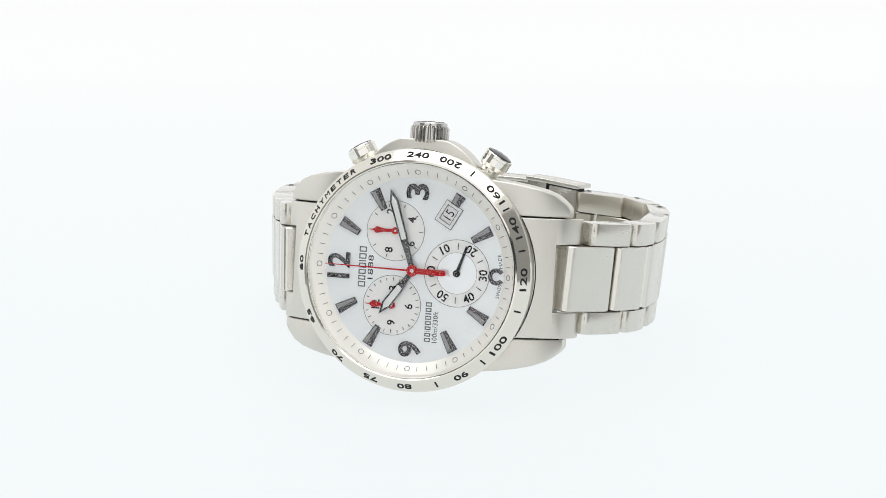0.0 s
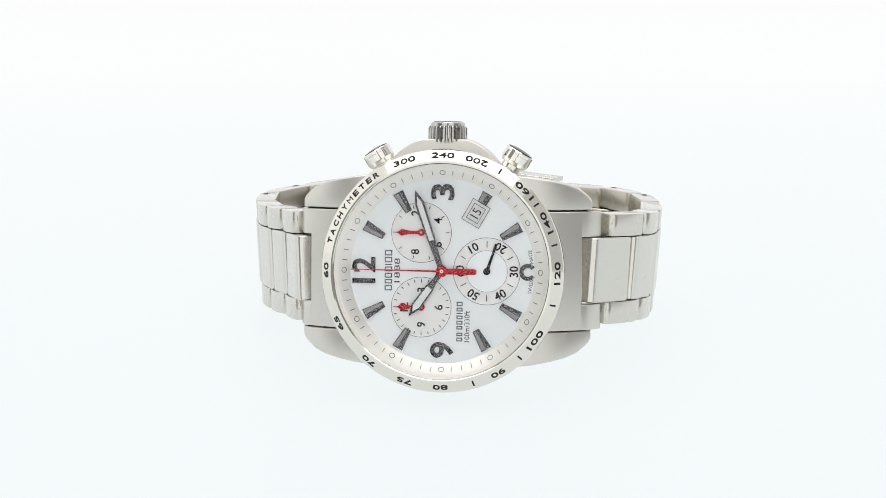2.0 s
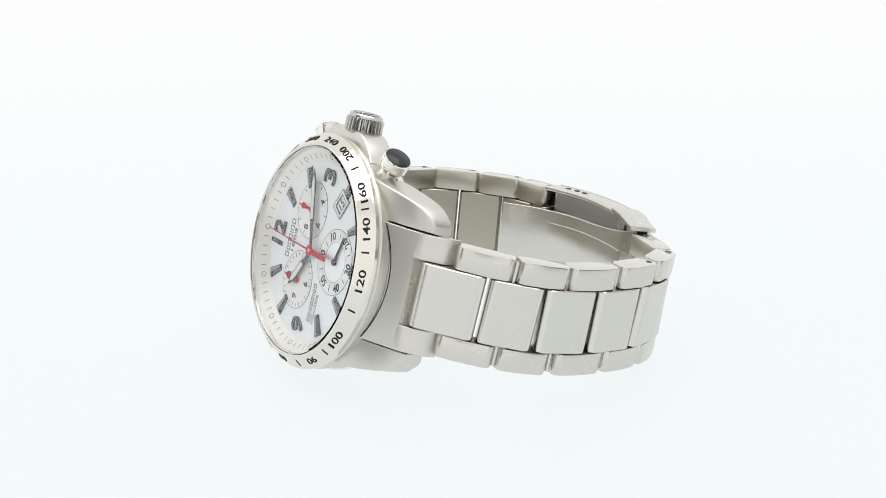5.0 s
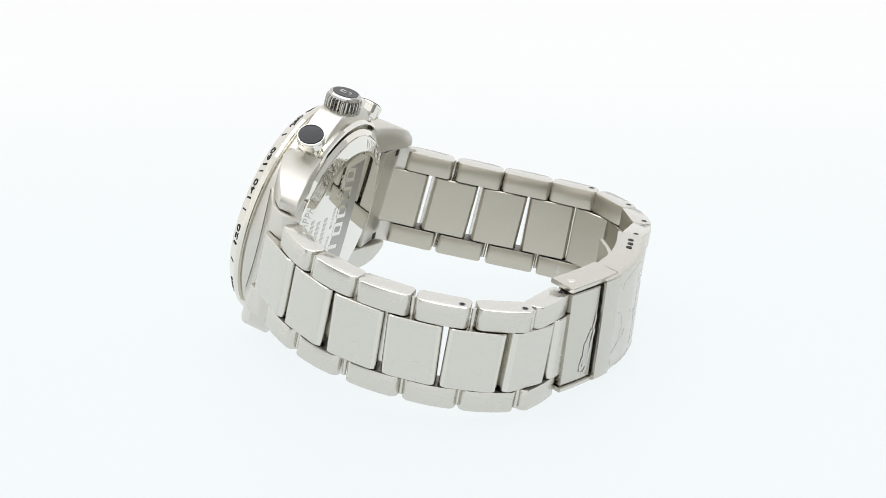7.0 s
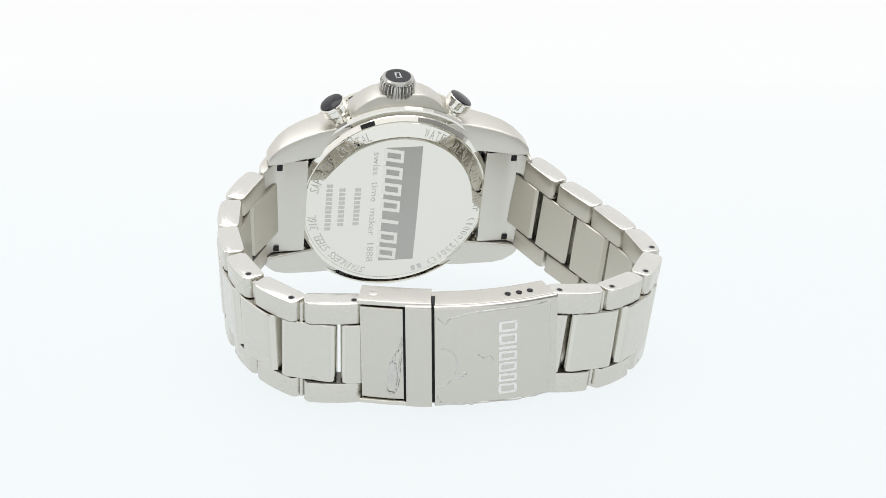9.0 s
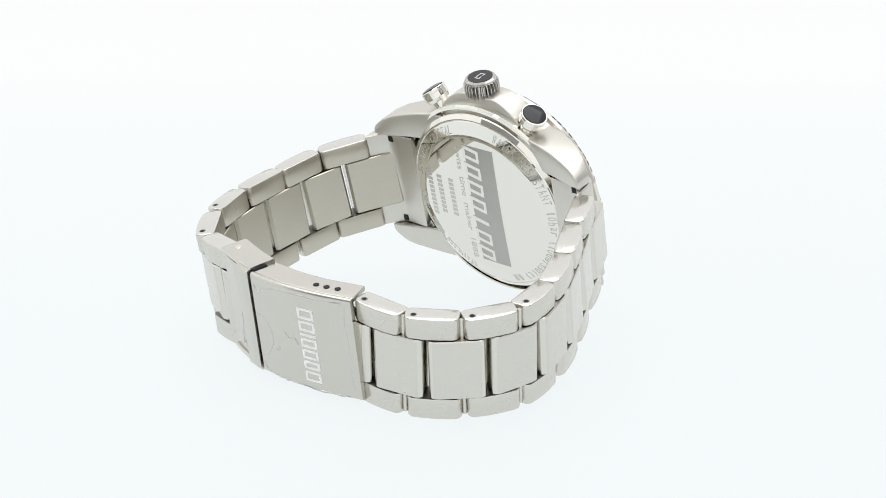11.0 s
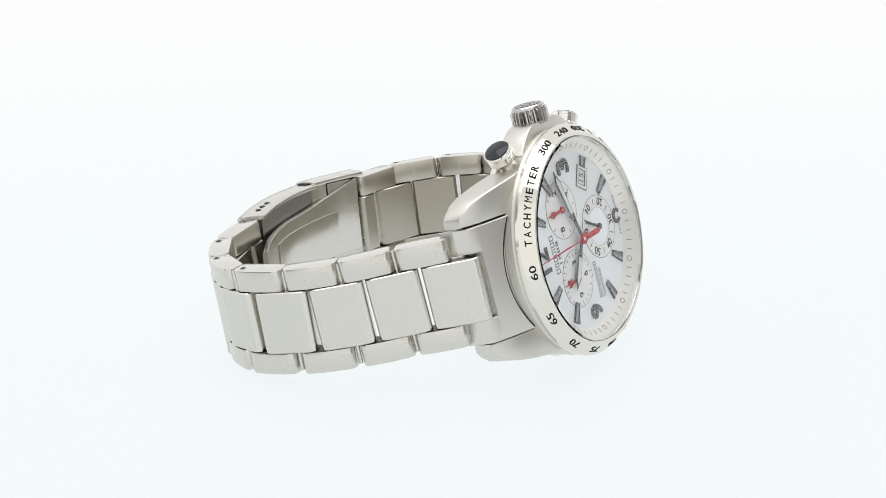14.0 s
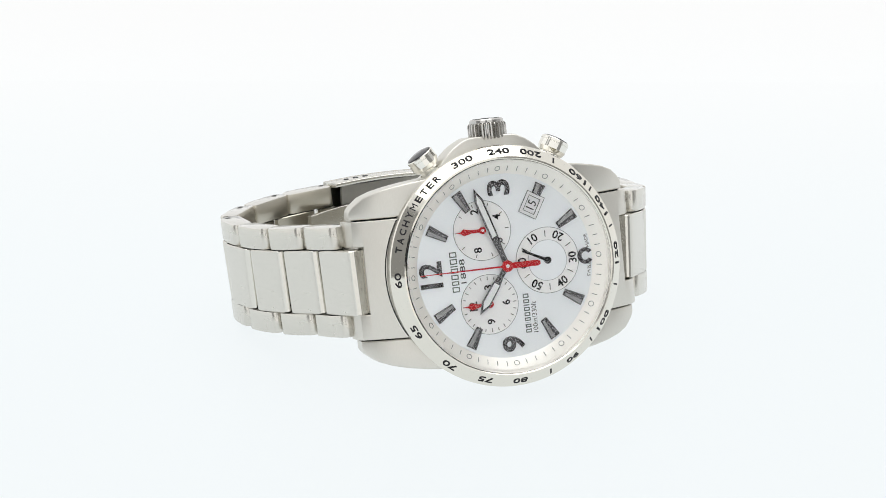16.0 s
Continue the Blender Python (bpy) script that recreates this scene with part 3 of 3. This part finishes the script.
RIGHT = [(30.4, -18.4, 3.5), (36.7, -10.2, 1.18), (39.1, -0.9, -1.22), (39.6, 9.4, -2.92), (37.5, 19.0, -4.42), (31.55, 27.4, -5.92), (21.05, 29.9, -6.12)]


def lean(p):
    """How far the bracelet's width leans, outwards and back, at a place along it."""
    if p.x > 0:
        back = float(np.interp(p.y, [-20, 0, 10, 20, 27, 31], [0.28, 0.26, 0.23, 0.20, 0.15, 0.12]))
    else:
        back = float(np.interp(p.y, [-20, 0, 10, 20, 28, 32, 35], [0.28, 0.26, 0.24, 0.21, 0.17, 0.14, 0.12]))
    return Vector((0.07 * max(-1.0, min(1.0, p.x / 30)), back, 1))


def smooth_path(pts, n=10):
    """Catmull-Rom points through the joints."""
    P = [Vector(p) for p in pts]
    P = [2 * P[0] - P[1]] + P + [2 * P[-1] - P[-2]]
    out = []
    for i in range(1, len(P) - 2):
        for k in range(n):
            t = k / n
            a, b, c, d = P[i - 1], P[i], P[i + 1], P[i + 2]
            out.append(0.5 * ((2 * b) + (c - a) * t + (2 * a - 5 * b + 4 * c - d) * t * t + (3 * b - a - 3 * c + d) * t ** 3))
    out.append(P[-2])
    return out


def link_frame(a, b, centre=(0.0, 5.0)):
    """Frame of a link between two joints: x along, y outwards, z across the width; and its length."""
    A, B = Vector(a), Vector(b)
    mid, along = (A + B) / 2, (B - A)
    length = along.length
    along.normalize()
    up = lean(mid)
    up = (up - along * up.dot(along)).normalized()
    outw = up.cross(along)
    if outw.dot(mid - Vector((centre[0], centre[1], mid.z))) < 0:
        along = -along
        outw = up.cross(along)
    return Matrix.Translation(mid) @ Matrix((along, outw, up)).transposed().to_4x4(), length


def link_profile(L, h, crown=0.25, r=1.3):
    """Side shape of a link: flat inside, gently crowned outside, rounded ends."""
    out = []
    n = 6
    for k in range(n + 1):
        a = radians(90 * k / n)
        out.append((L / 2 - r + r * math.sin(a), h / 2 - r + r * math.cos(a) - crown))
    r2 = 0.9
    for k in range(4):
        a = radians(90 * k / 3)
        out.append((L / 2 - r2 + r2 * math.cos(a), -h / 2 + r2 - r2 * math.sin(a)))
    left = [(-x, y) for x, y in reversed(out)]
    top = [(-(L / 2 - r) * 0.5, h / 2 - crown * 0.25), (0, h / 2), ((L / 2 - r) * 0.5, h / 2 - crown * 0.25)]
    return out + left + top


def link_mesh(L, h, w, side, bev=0.3, r=1.3):
    bm = bmesh.new()
    prof = link_profile(L, h, r=r)
    def shrink(d):
        return [(x * (1 - 2 * d / L), y * (1 - 2 * d / h)) for x, y in prof]
    bridge(bm, [[(x, y, z) for x, y in shrink(d)] for z, d in ((-w / 2, bev), (-w / 2 + bev * 0.3, bev * 0.3), (-w / 2 + bev, 0), (w / 2 - bev, 0), (w / 2 - bev * 0.3, bev * 0.3), (w / 2, bev))])
    bm.normal_update()
    # 1 outer edge, 2 painted inner-face shade, 3 painted notch shade
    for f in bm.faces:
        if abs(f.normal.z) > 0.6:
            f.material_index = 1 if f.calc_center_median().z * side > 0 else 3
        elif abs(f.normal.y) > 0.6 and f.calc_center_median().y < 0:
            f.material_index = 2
    return bm


def centre_mesh(L, h, w, bev=0.18):
    P, Q = L / 2, L / 2 - 0.35
    half = [(Q - 0.5, -h / 2), (Q, -h / 2 + 0.5)]
    half += [(P - 1.5 + 1.5 * math.cos(radians(a)), h / 2 - 1.15 + 1.12 * math.sin(radians(a))) for a in (0, 15, 30, 45, 58, 72, 86)] + [(L / 5, h / 2 - 0.01)]
    prof = half + [(0, h / 2)] + [(-x, y) for x, y in half[::-1]]
    bm = bmesh.new()
    rings = []
    for z, d in ((-w / 2, bev), (-w / 2 + bev, 0), (w / 2 - bev, 0), (w / 2, bev)):
        rings.append([(x * (1 - 2 * d / L), y * (1 - 2 * d / h), z) for x, y in prof])
    bridge(bm, rings)
    bm.normal_update()
    # 1 polished bevel, 2 inner face with its shade in the colour
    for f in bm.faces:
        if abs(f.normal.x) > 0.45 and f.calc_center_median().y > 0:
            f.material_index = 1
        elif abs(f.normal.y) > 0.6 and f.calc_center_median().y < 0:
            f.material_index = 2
    return bm


THICK, WIDTH, CENTRE = 4.1, 19.6, 11.4
SIDE_W = (WIDTH - CENTRE) / 2 - 0.08


def run(joints, holes, arrow):
    fine = smooth_path(joints, 10)
    for i in range(len(joints) - 1):
        m, L = link_frame(joints[i], joints[i + 1])
        for s in (-1, 1):
            off = pose(0, -0.25, s * (WIDTH / 2 - SIDE_W / 2))
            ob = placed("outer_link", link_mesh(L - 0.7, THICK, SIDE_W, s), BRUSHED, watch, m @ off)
            for mat in (EDGE, INNER_SHADE, FLANK_SHADE):
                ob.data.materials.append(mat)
            if i in (3, 4) and s == arrow:
                bm = slab([(-0.13, -0.9), (0.13, -0.9), (0.13, 0.2), (0.55, 0.2), (0, 0.95), (-0.55, 0.2), (-0.13, 0.2)], 0, 0.04)
                part("arrow_mark", bm, ENGRAVED, ob, "", pose(0, -THICK / 2, 0, 90, 0, 0) @ pose(0, 0, 0, 0, 0, 180), smooth=False)
            if i in holes and s > 0:
                end = 1 if (m.to_3x3() @ Vector((1, 0, 0))).dot(Vector(joints[i + 1]) - Vector(joints[i])) > 0 else -1
                for nm, r, mat, z in (("pin_hole", 0.62, DARKSTEEL, 0.02), ("pin", 0.42, BLACK, 0.05)):
                    part(nm, disc(r, 0, z, 20), mat, ob, "", pose(end * (L / 2 - 1.9), 0.45, SIDE_W / 2))
        # centre link straddles the joint
    mids = [fine[10 * i + 6] for i in range(len(joints) - 1)]
    first = Vector(joints[0]) + (Vector(joints[0]) - fine[5]) * 0.94
    tail = Vector(joints[-1]) + (Vector(joints[-1]) - mids[-1]) * 0.15
    mids = [first] + mids + [tail]
    for a, b in zip(mids, mids[1:]):
        m, L = link_frame(a, b)
        if L > 1.5:
            # slot 2 carries the painted shade of the inner face
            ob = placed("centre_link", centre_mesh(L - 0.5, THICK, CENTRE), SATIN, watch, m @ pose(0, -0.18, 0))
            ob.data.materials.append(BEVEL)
            ob.data.materials.append(INNER_SHADE)
    # pins that show in the gaps
    for i in range(1, len(joints) - 1):
        d = (Vector(joints[i + 1]) - Vector(joints[i - 1])).normalized() * 0.01
        m, L = link_frame(joints[i], Vector(joints[i]) + d)
        bm = revolve([(0.0001, -WIDTH / 2 + 0.5), (0.4, -WIDTH / 2 + 0.5), (0.4, WIDTH / 2 - 0.5), (0.0001, WIDTH / 2 - 0.5)], 16)
        placed("link_pin", bm, SATIN, watch, m)
    return mids


run(LEFT, (3, 4, 5, 6), -1)
run(RIGHT, (3, 4, 5), 1)


def end_links():
    """Solid end pieces between the lugs, notched for the first centre link, with the bar slots behind."""
    for s, reach in ((-1, 25.9), (1, 26.9)):
        xs = [17.5, 19.5, 21.5, 23.3, 23.7, 24.4, 25.2, reach - 0.35, reach]
        top = lambda x: float(np.interp(x, [17.5, 19.5, 21.5, 23.3, 24.4, 25.2, reach - 0.35, reach], [-3.2, -4.2, -5.3, -6.4, -7.1, -7.8, -9.6 - 0.5 * (reach - 25.9), -10.2 - 0.7 * (reach - 25.9)]))
        low = lambda x: float(np.interp(x, [17.5, 23.3, 24.4, reach - 0.35, reach], [-10.3, -10.4, -11.2, -13.2 - 0.5 * (reach - 25.9), -12.9 - 0.5 * (reach - 25.9)]))
        own = [bmesh.new() for k in range(3)]
        for o, y0, y1, x0, x1 in ((own[0], 5.9, 10.3, 23.7, reach), (own[1], -10.3, -5.9, 23.7, reach), (own[2], -10.3, 10.3, 17.5, 23.7)):
            use = [x for x in xs if x0 - 1e-6 <= x <= x1 + 1e-6]
            bridge(o, [[(x * s, y, z) for y, z in rounded(y0, y1, low(x), top(x), 0.18)] for x in use])
        end = part("end_link", merge(own), CASE_STEEL, watch, "", CASE)
        # black fillers put the shade of the lug gaps into the model
        for y in (-10.42, 10.42):
            part("seam_shade", box(min(18.0 * s, 24.6 * s), max(18.0 * s, 24.6 * s), y - 0.2, y + 0.2, -10.0, -8.4), BLACK, end, "", CASE, smooth=False)
            part("seam_shade", box(min(17.0 * s, 21.5 * s), max(17.0 * s, 21.5 * s), y - 0.2, y + 0.2, -8.4, -6.0), BLACK, end, "", CASE, smooth=False)
        # black arc paints the shade where end link meets the case
        arc = bmesh.new()
        rings = []
        for k in range(25):
            g = radians(-29 + 58 * k / 24)
            x, y = 20.8 * math.cos(g), 20.8 * math.sin(g)
            rings.append([(s * x * q, y * q, top(x) + h) for q, h in ((0.995, -0.1), (1.004, -0.1), (1.004, 0.06), (0.995, 0.06))])
        bridge(arc, rings)
        part("seam_shade", arc, BLACK, end, "", CASE, smooth=False)
        # black boxes stand in for the shade inside the bar slots
        for y in (-9.35, 9.15):
            part("slot_filler", box(22.4 * s if s > 0 else -24.0, 24.0 if s > 0 else -22.4, y - 0.6, y + 0.6, -10.55, -10.2), BLACK, end, "", CASE, smooth=False)
        part("slot_filler", box(23.72 * s if s > 0 else -23.8, 23.8 if s > 0 else -23.72, -5.3, 5.3, -10.2, -7.2), SATIN, end, "", CASE, smooth=False)


end_links()


def clasp():
    """Folding clasp: curved cover, flip lock and the inner blades."""
    Z = -5.5
    def strip(path, h0, h1, w0, w1, name, mat, parent, label="", bev=0.3, rise=0.0):
        bm = bmesh.new()
        rings = []
        for i, p in enumerate(path):
            d = (path[min(i + 1, len(path) - 1)] - path[max(i - 1, 0)]).normalized()
            o = Vector((d.y, -d.x)) if d.y * p.x - d.x * (p.y - 5) > 0 else Vector((-d.y, d.x))
            rings.append([(p.x + o.x * a + 0.04 * b, p.y + o.y * a + 0.12 * b, Z + 0.015 * p.x + b - 0.18 * a) for a, b in rounded(h0, h1, w0, w1 + rise * max(0.0, 1 - i / (0.42 * len(path))) ** 1.5, bev)])
        bridge(bm, rings)
        return part(name, bm, mat, parent, label) if name else bm
    cover = smooth_path([(-10.9, 34.2), (-4.0, 35.7), (3.0, 36.2), (10.5, 35.38)], 6)
    body = strip(cover, 0.9, 2.0, -9.7, 9.4, "clasp_cover", BRUSHED_UP, watch, "brushed steel clasp cover with peeling film", 0.5)
    strip(cover, -3.4, 1.3, 8.5, 9.35, "cover_side", SATIN, body, "", 0.25)
    strip(cover, -3.0, 1.3, -9.85, -9.0, "cover_side", SATIN, body, "", 0.25)
    strip(smooth_path([(10.75, 35.3), (12.6, 34.8), (14.6, 34.0)], 4), -2.0, 2.3, -9.7, 9.6, "clasp_bar", BRUSHED_UP, watch, "raised edge of the flip lock", 0.4)
    strip(smooth_path([(15.2, 33.97), (18.0, 32.8), (21.7, 30.95)], 5), -1.9, 1.25, -8.95, 8.5, "clasp_lock", BRUSHED_UP, watch, "steel flip lock of the clasp")
    # black sheet under the plate paints the shade of the gaps round it
    strip(smooth_path([(14.9, 34.0), (18.0, 32.8), (21.6, 31.0)], 5), -1.7, 0.2, -9.1, 9.1, "lock_gap_shade", BLACK, watch, "black sheet that puts shade in the gaps round the lock plate", 0.1)
    # three adjusting holes, a pin and a spring tip on the upper edge
    for x, y in ((-7.0, 34.45), (-4.9, 34.95), (-2.8, 35.25)):
        part("adjusting_hole", disc(0.55, -0.1, 0.06, 20), BLACK, body, "", Matrix.Translation((x + 0.4, y + 0.9, Z + 0.015 * x + 9.53)) @ pose(0, 0, 0.0, -7, 0, 0))
    part("hinge_pin", revolve([(0.0001, 0.12), (0.7, 0.1), (0.85, 0.0), (0.85, -0.2)], 24), POLISHED, watch, "", Matrix.Translation((19.9, 31.9, Z + 0.3 + 9.95)) @ pose(0, 0, 0.0, -7, 0, 0))
    strip(smooth_path([(10.75, 35.2), (15.0, 33.8), (22.1, 30.7)], 6), -3.4, 1.6, 9.0, 9.85, "lock_side", SATIN, watch, "side cheek of the flip lock", 0.2)
    strip(smooth_path([(14.6, 34.2), (18.0, 32.8), (22.1, 30.8)], 6), -1.9, 1.6, -9.9, -9.1, "lock_side", SATIN, watch, "side cheek of the flip lock", 0.2)
    # black filler paints the shade between bar and cover
    strip(smooth_path([(10.2, 35.7), (13.0, 34.8), (15.3, 33.9)], 4), -1.8, 0.9, -9.5, 9.5, "lock_gap_shade", BLACK, watch, "black filler that puts shade in the gap behind the flip lock", 0.1)
    # the maker's name on the cover: plain pale open frames
    u = -8.0
    for w in (1.9, 1.5, 1.75, 1.7, 0.5, 1.9, 2.0):
        sides = ((-3.4, -0.2, u, u + 0.5),) if w < 1 else ((-3.4, -0.2, u, u + 0.42), (-3.4, -0.2, u + w - 0.42, u + w), (-3.4, -2.95, u + 0.42, u + w - 0.42), (-0.65, -0.2, u + 0.42, u + w - 0.42))
        bits = []
        for x0, x1, z0, z1 in sides:
            line = [Vector((x, float(np.interp(x, [p.x for p in cover], [p.y for p in cover])))) for x in (x0, (x0 + x1) / 2, x1)]
            bits.append(strip(line, 1.8, 2.06, z0, z1, "", None, None, "", 0.015))
        part("emblem_bar", merge(bits), LUME, body)
        u += w + 0.45
    # torn bits of clear film left on the steel
    rag = random.Random(4)

    def scrap(x0, x1, w0, w1, line, height, parent, jag=0.7, n=14):
        bm = bmesh.new()
        rings = []
        for k in range(n + 1):
            x = x0 + (x1 - x0) * k / n
            y = float(np.interp(x, *line))
            taper = math.sin(math.pi * (k + 0.6) / (n + 1.2)) ** 0.35
            mid, half = (w0 + w1) / 2, (w1 - w0) / 2 * taper
            lo, hi = mid - half + rag.uniform(-jag, jag) * 0.5, mid + half + rag.uniform(-jag, jag) * 0.5
            row = []
            for w, h in ((lo, height - 0.02), (hi, height - 0.02), (hi, height + 0.05), ((lo + hi) / 2, height + rag.uniform(0.05, 0.12)), (lo, height + 0.05)):
                row.append((x + 0.04 * w, y + h + 0.12 * w, Z + 0.015 * x + w - 0.18 * h))
            rings.append(row)
        bridge(bm, rings)
        part("film_scrap", bm, FILM, parent, "", smooth=False)
    over = ([p.x for p in cover], [p.y for p in cover])
    def tear(points, width, height, parent, line, mat=FILM, jag=0.25):
        """A thin raised rag edge along points (x, w) of a curved plate."""
        path = smooth_path([(x, w, 0) for x, w in points], 6)
        bm = bmesh.new()
        rings = []
        for i, p in enumerate(path):
            d = (path[min(i + 1, len(path) - 1)] - path[max(i - 1, 0)]).normalized()
            e = width * (0.35 + rag.random()) * (0.3 if i in (0, len(path) - 1) else 1)
            row = []
            for side, h in ((-e, height - 0.03), (e + rag.uniform(0, jag), height - 0.03), (e * 0.7, height + 0.07 + rag.uniform(0, 0.06)), (-e * 0.6, height + 0.06)):
                x, w = p.x - d.y * side, p.y + d.x * side
                y = float(np.interp(x, *line))
                row.append((x + 0.04 * w, y + h + 0.12 * w, Z + 0.015 * x + w - 0.18 * h))
            rings.append(row)
        bridge(bm, rings)
        part("film_scrap", bm, mat, parent, "", smooth=False)
    lock_line = smooth_path([(15.2, 33.97), (18.0, 32.8), (21.7, 30.95)], 5)
    plate = ([p.x for p in lock_line], [p.y for p in lock_line])
    tear([(10.2, 1.8), (8.3, 1.2), (7.0, -0.8), (7.2, -3.4), (8.6, -5.4), (10.2, -6.2)], 0.16, 2.0, body, over)
    tear([(7.3, -3.0), (6.2, -3.4), (5.2, -3.2), (6.0, -4.2), (7.4, -4.4)], 0.2, 2.0, body, over)
    tear([(10.2, 7.4), (9.0, 6.2), (8.2, 7.2), (6.5, 7.6), (4.0, 8.2), (0.0, 8.4), (-5.0, 8.3), (-9.8, 8.6)], 0.12, 2.0, body, over)
    tear([(10.3, -7.4), (9.6, -8.8), (6.0, -9.3), (1.0, -9.2), (-4.0, -9.4), (-9.0, -9.3)], 0.14, 2.0, body, over)
    tear([(-10.1, 8.0), (-9.8, 4.0), (-10.2, 0.0), (-9.9, -4.0), (-10.1, -8.4)], 0.12, 2.0, body, over)
    tear([(3.4, 0.2), (2.4, -0.6), (1.2, -0.3), (0.4, -1.4)], 0.07, 2.0, body, over)
    tear([(15.9, 3.2), (16.1, 1.0), (17.0, -0.6), (17.2, -3.0), (18.1, -5.4), (18.3, -7.2), (17.3, -7.5), (16.7, -5.8), (16.4, -2.5), (15.9, 0.4)], 0.13, 1.5, watch, plate)
    scrap(16.8, 18.0, -6.6, -1.4, plate, 1.46, watch, 0.9)
    inner = smooth_path([(20.5, 29.5), (12.0, 32.0), (0.0, 32.5), (-10.0, 30.0), (-17.0, 26.5)], 6)
    blade = strip(inner, -0.5, 0.5, -5.6, 5.6, "clasp_blade", SATIN, watch, "curved steel folding blade, flared at the lock", 0.2, 3.4)
    strip(inner[4:-8], -0.7, 0.35, -3.2, 3.2, "blade_insert", SATIN, blade, "", 0.1)
    # dark sheet in place of the shade in the cover's hollow
    strip(smooth_path([(15.0, 33.2), (5.0, 34.4), (-8.5, 33.2)], 6), -0.6, 0.2, -8.6, 8.6, "cavity_shade", DARKSTEEL, watch, "dark sheet that puts shade inside the hollow clasp", 0.1)


clasp()


# ---- the way the watch and its seconds needle turn ----
def motions():
    turns = [(0.0, -13.88), (0.5, -8.0), (1.0, -3.05), (1.5, 0.0), (2.0, -3.69), (2.5, -8.44), (3.0, -15.07), (3.5, -22.31), (3.7, -25.65), (4.75, -49.6),
             (5.8, -78.37), (6.0, -83.66), (6.5, -96.61), (7.0, -110.2), (7.5, -123.54), (8.0, -137.4), (8.5, -150.64), (8.7, -156.05), (9.75, -184.7),
             (10.8, -213.2), (11.0, -218.5), (11.5, -231.83), (12.0, -245.7), (12.5, -259.0), (13.0, -272.5), (13.5, -285.6), (14.0, -298.6), (14.5, -310.68),
             (15.0, -321.7), (15.5, -331.3), (16.0, -339.99)]
    walk(watch, [(t, pose(0, 0, REST, 0, 0, a)) for t, a in turns])
    walk(sec, [(t, seconds_pose(a)) for t, a in ((0.0, 109), (6.2, 109), (8.0, 170), (9.5, 240), (11.0, 315), (12.6, 386), (16.0, 386))])


motions()
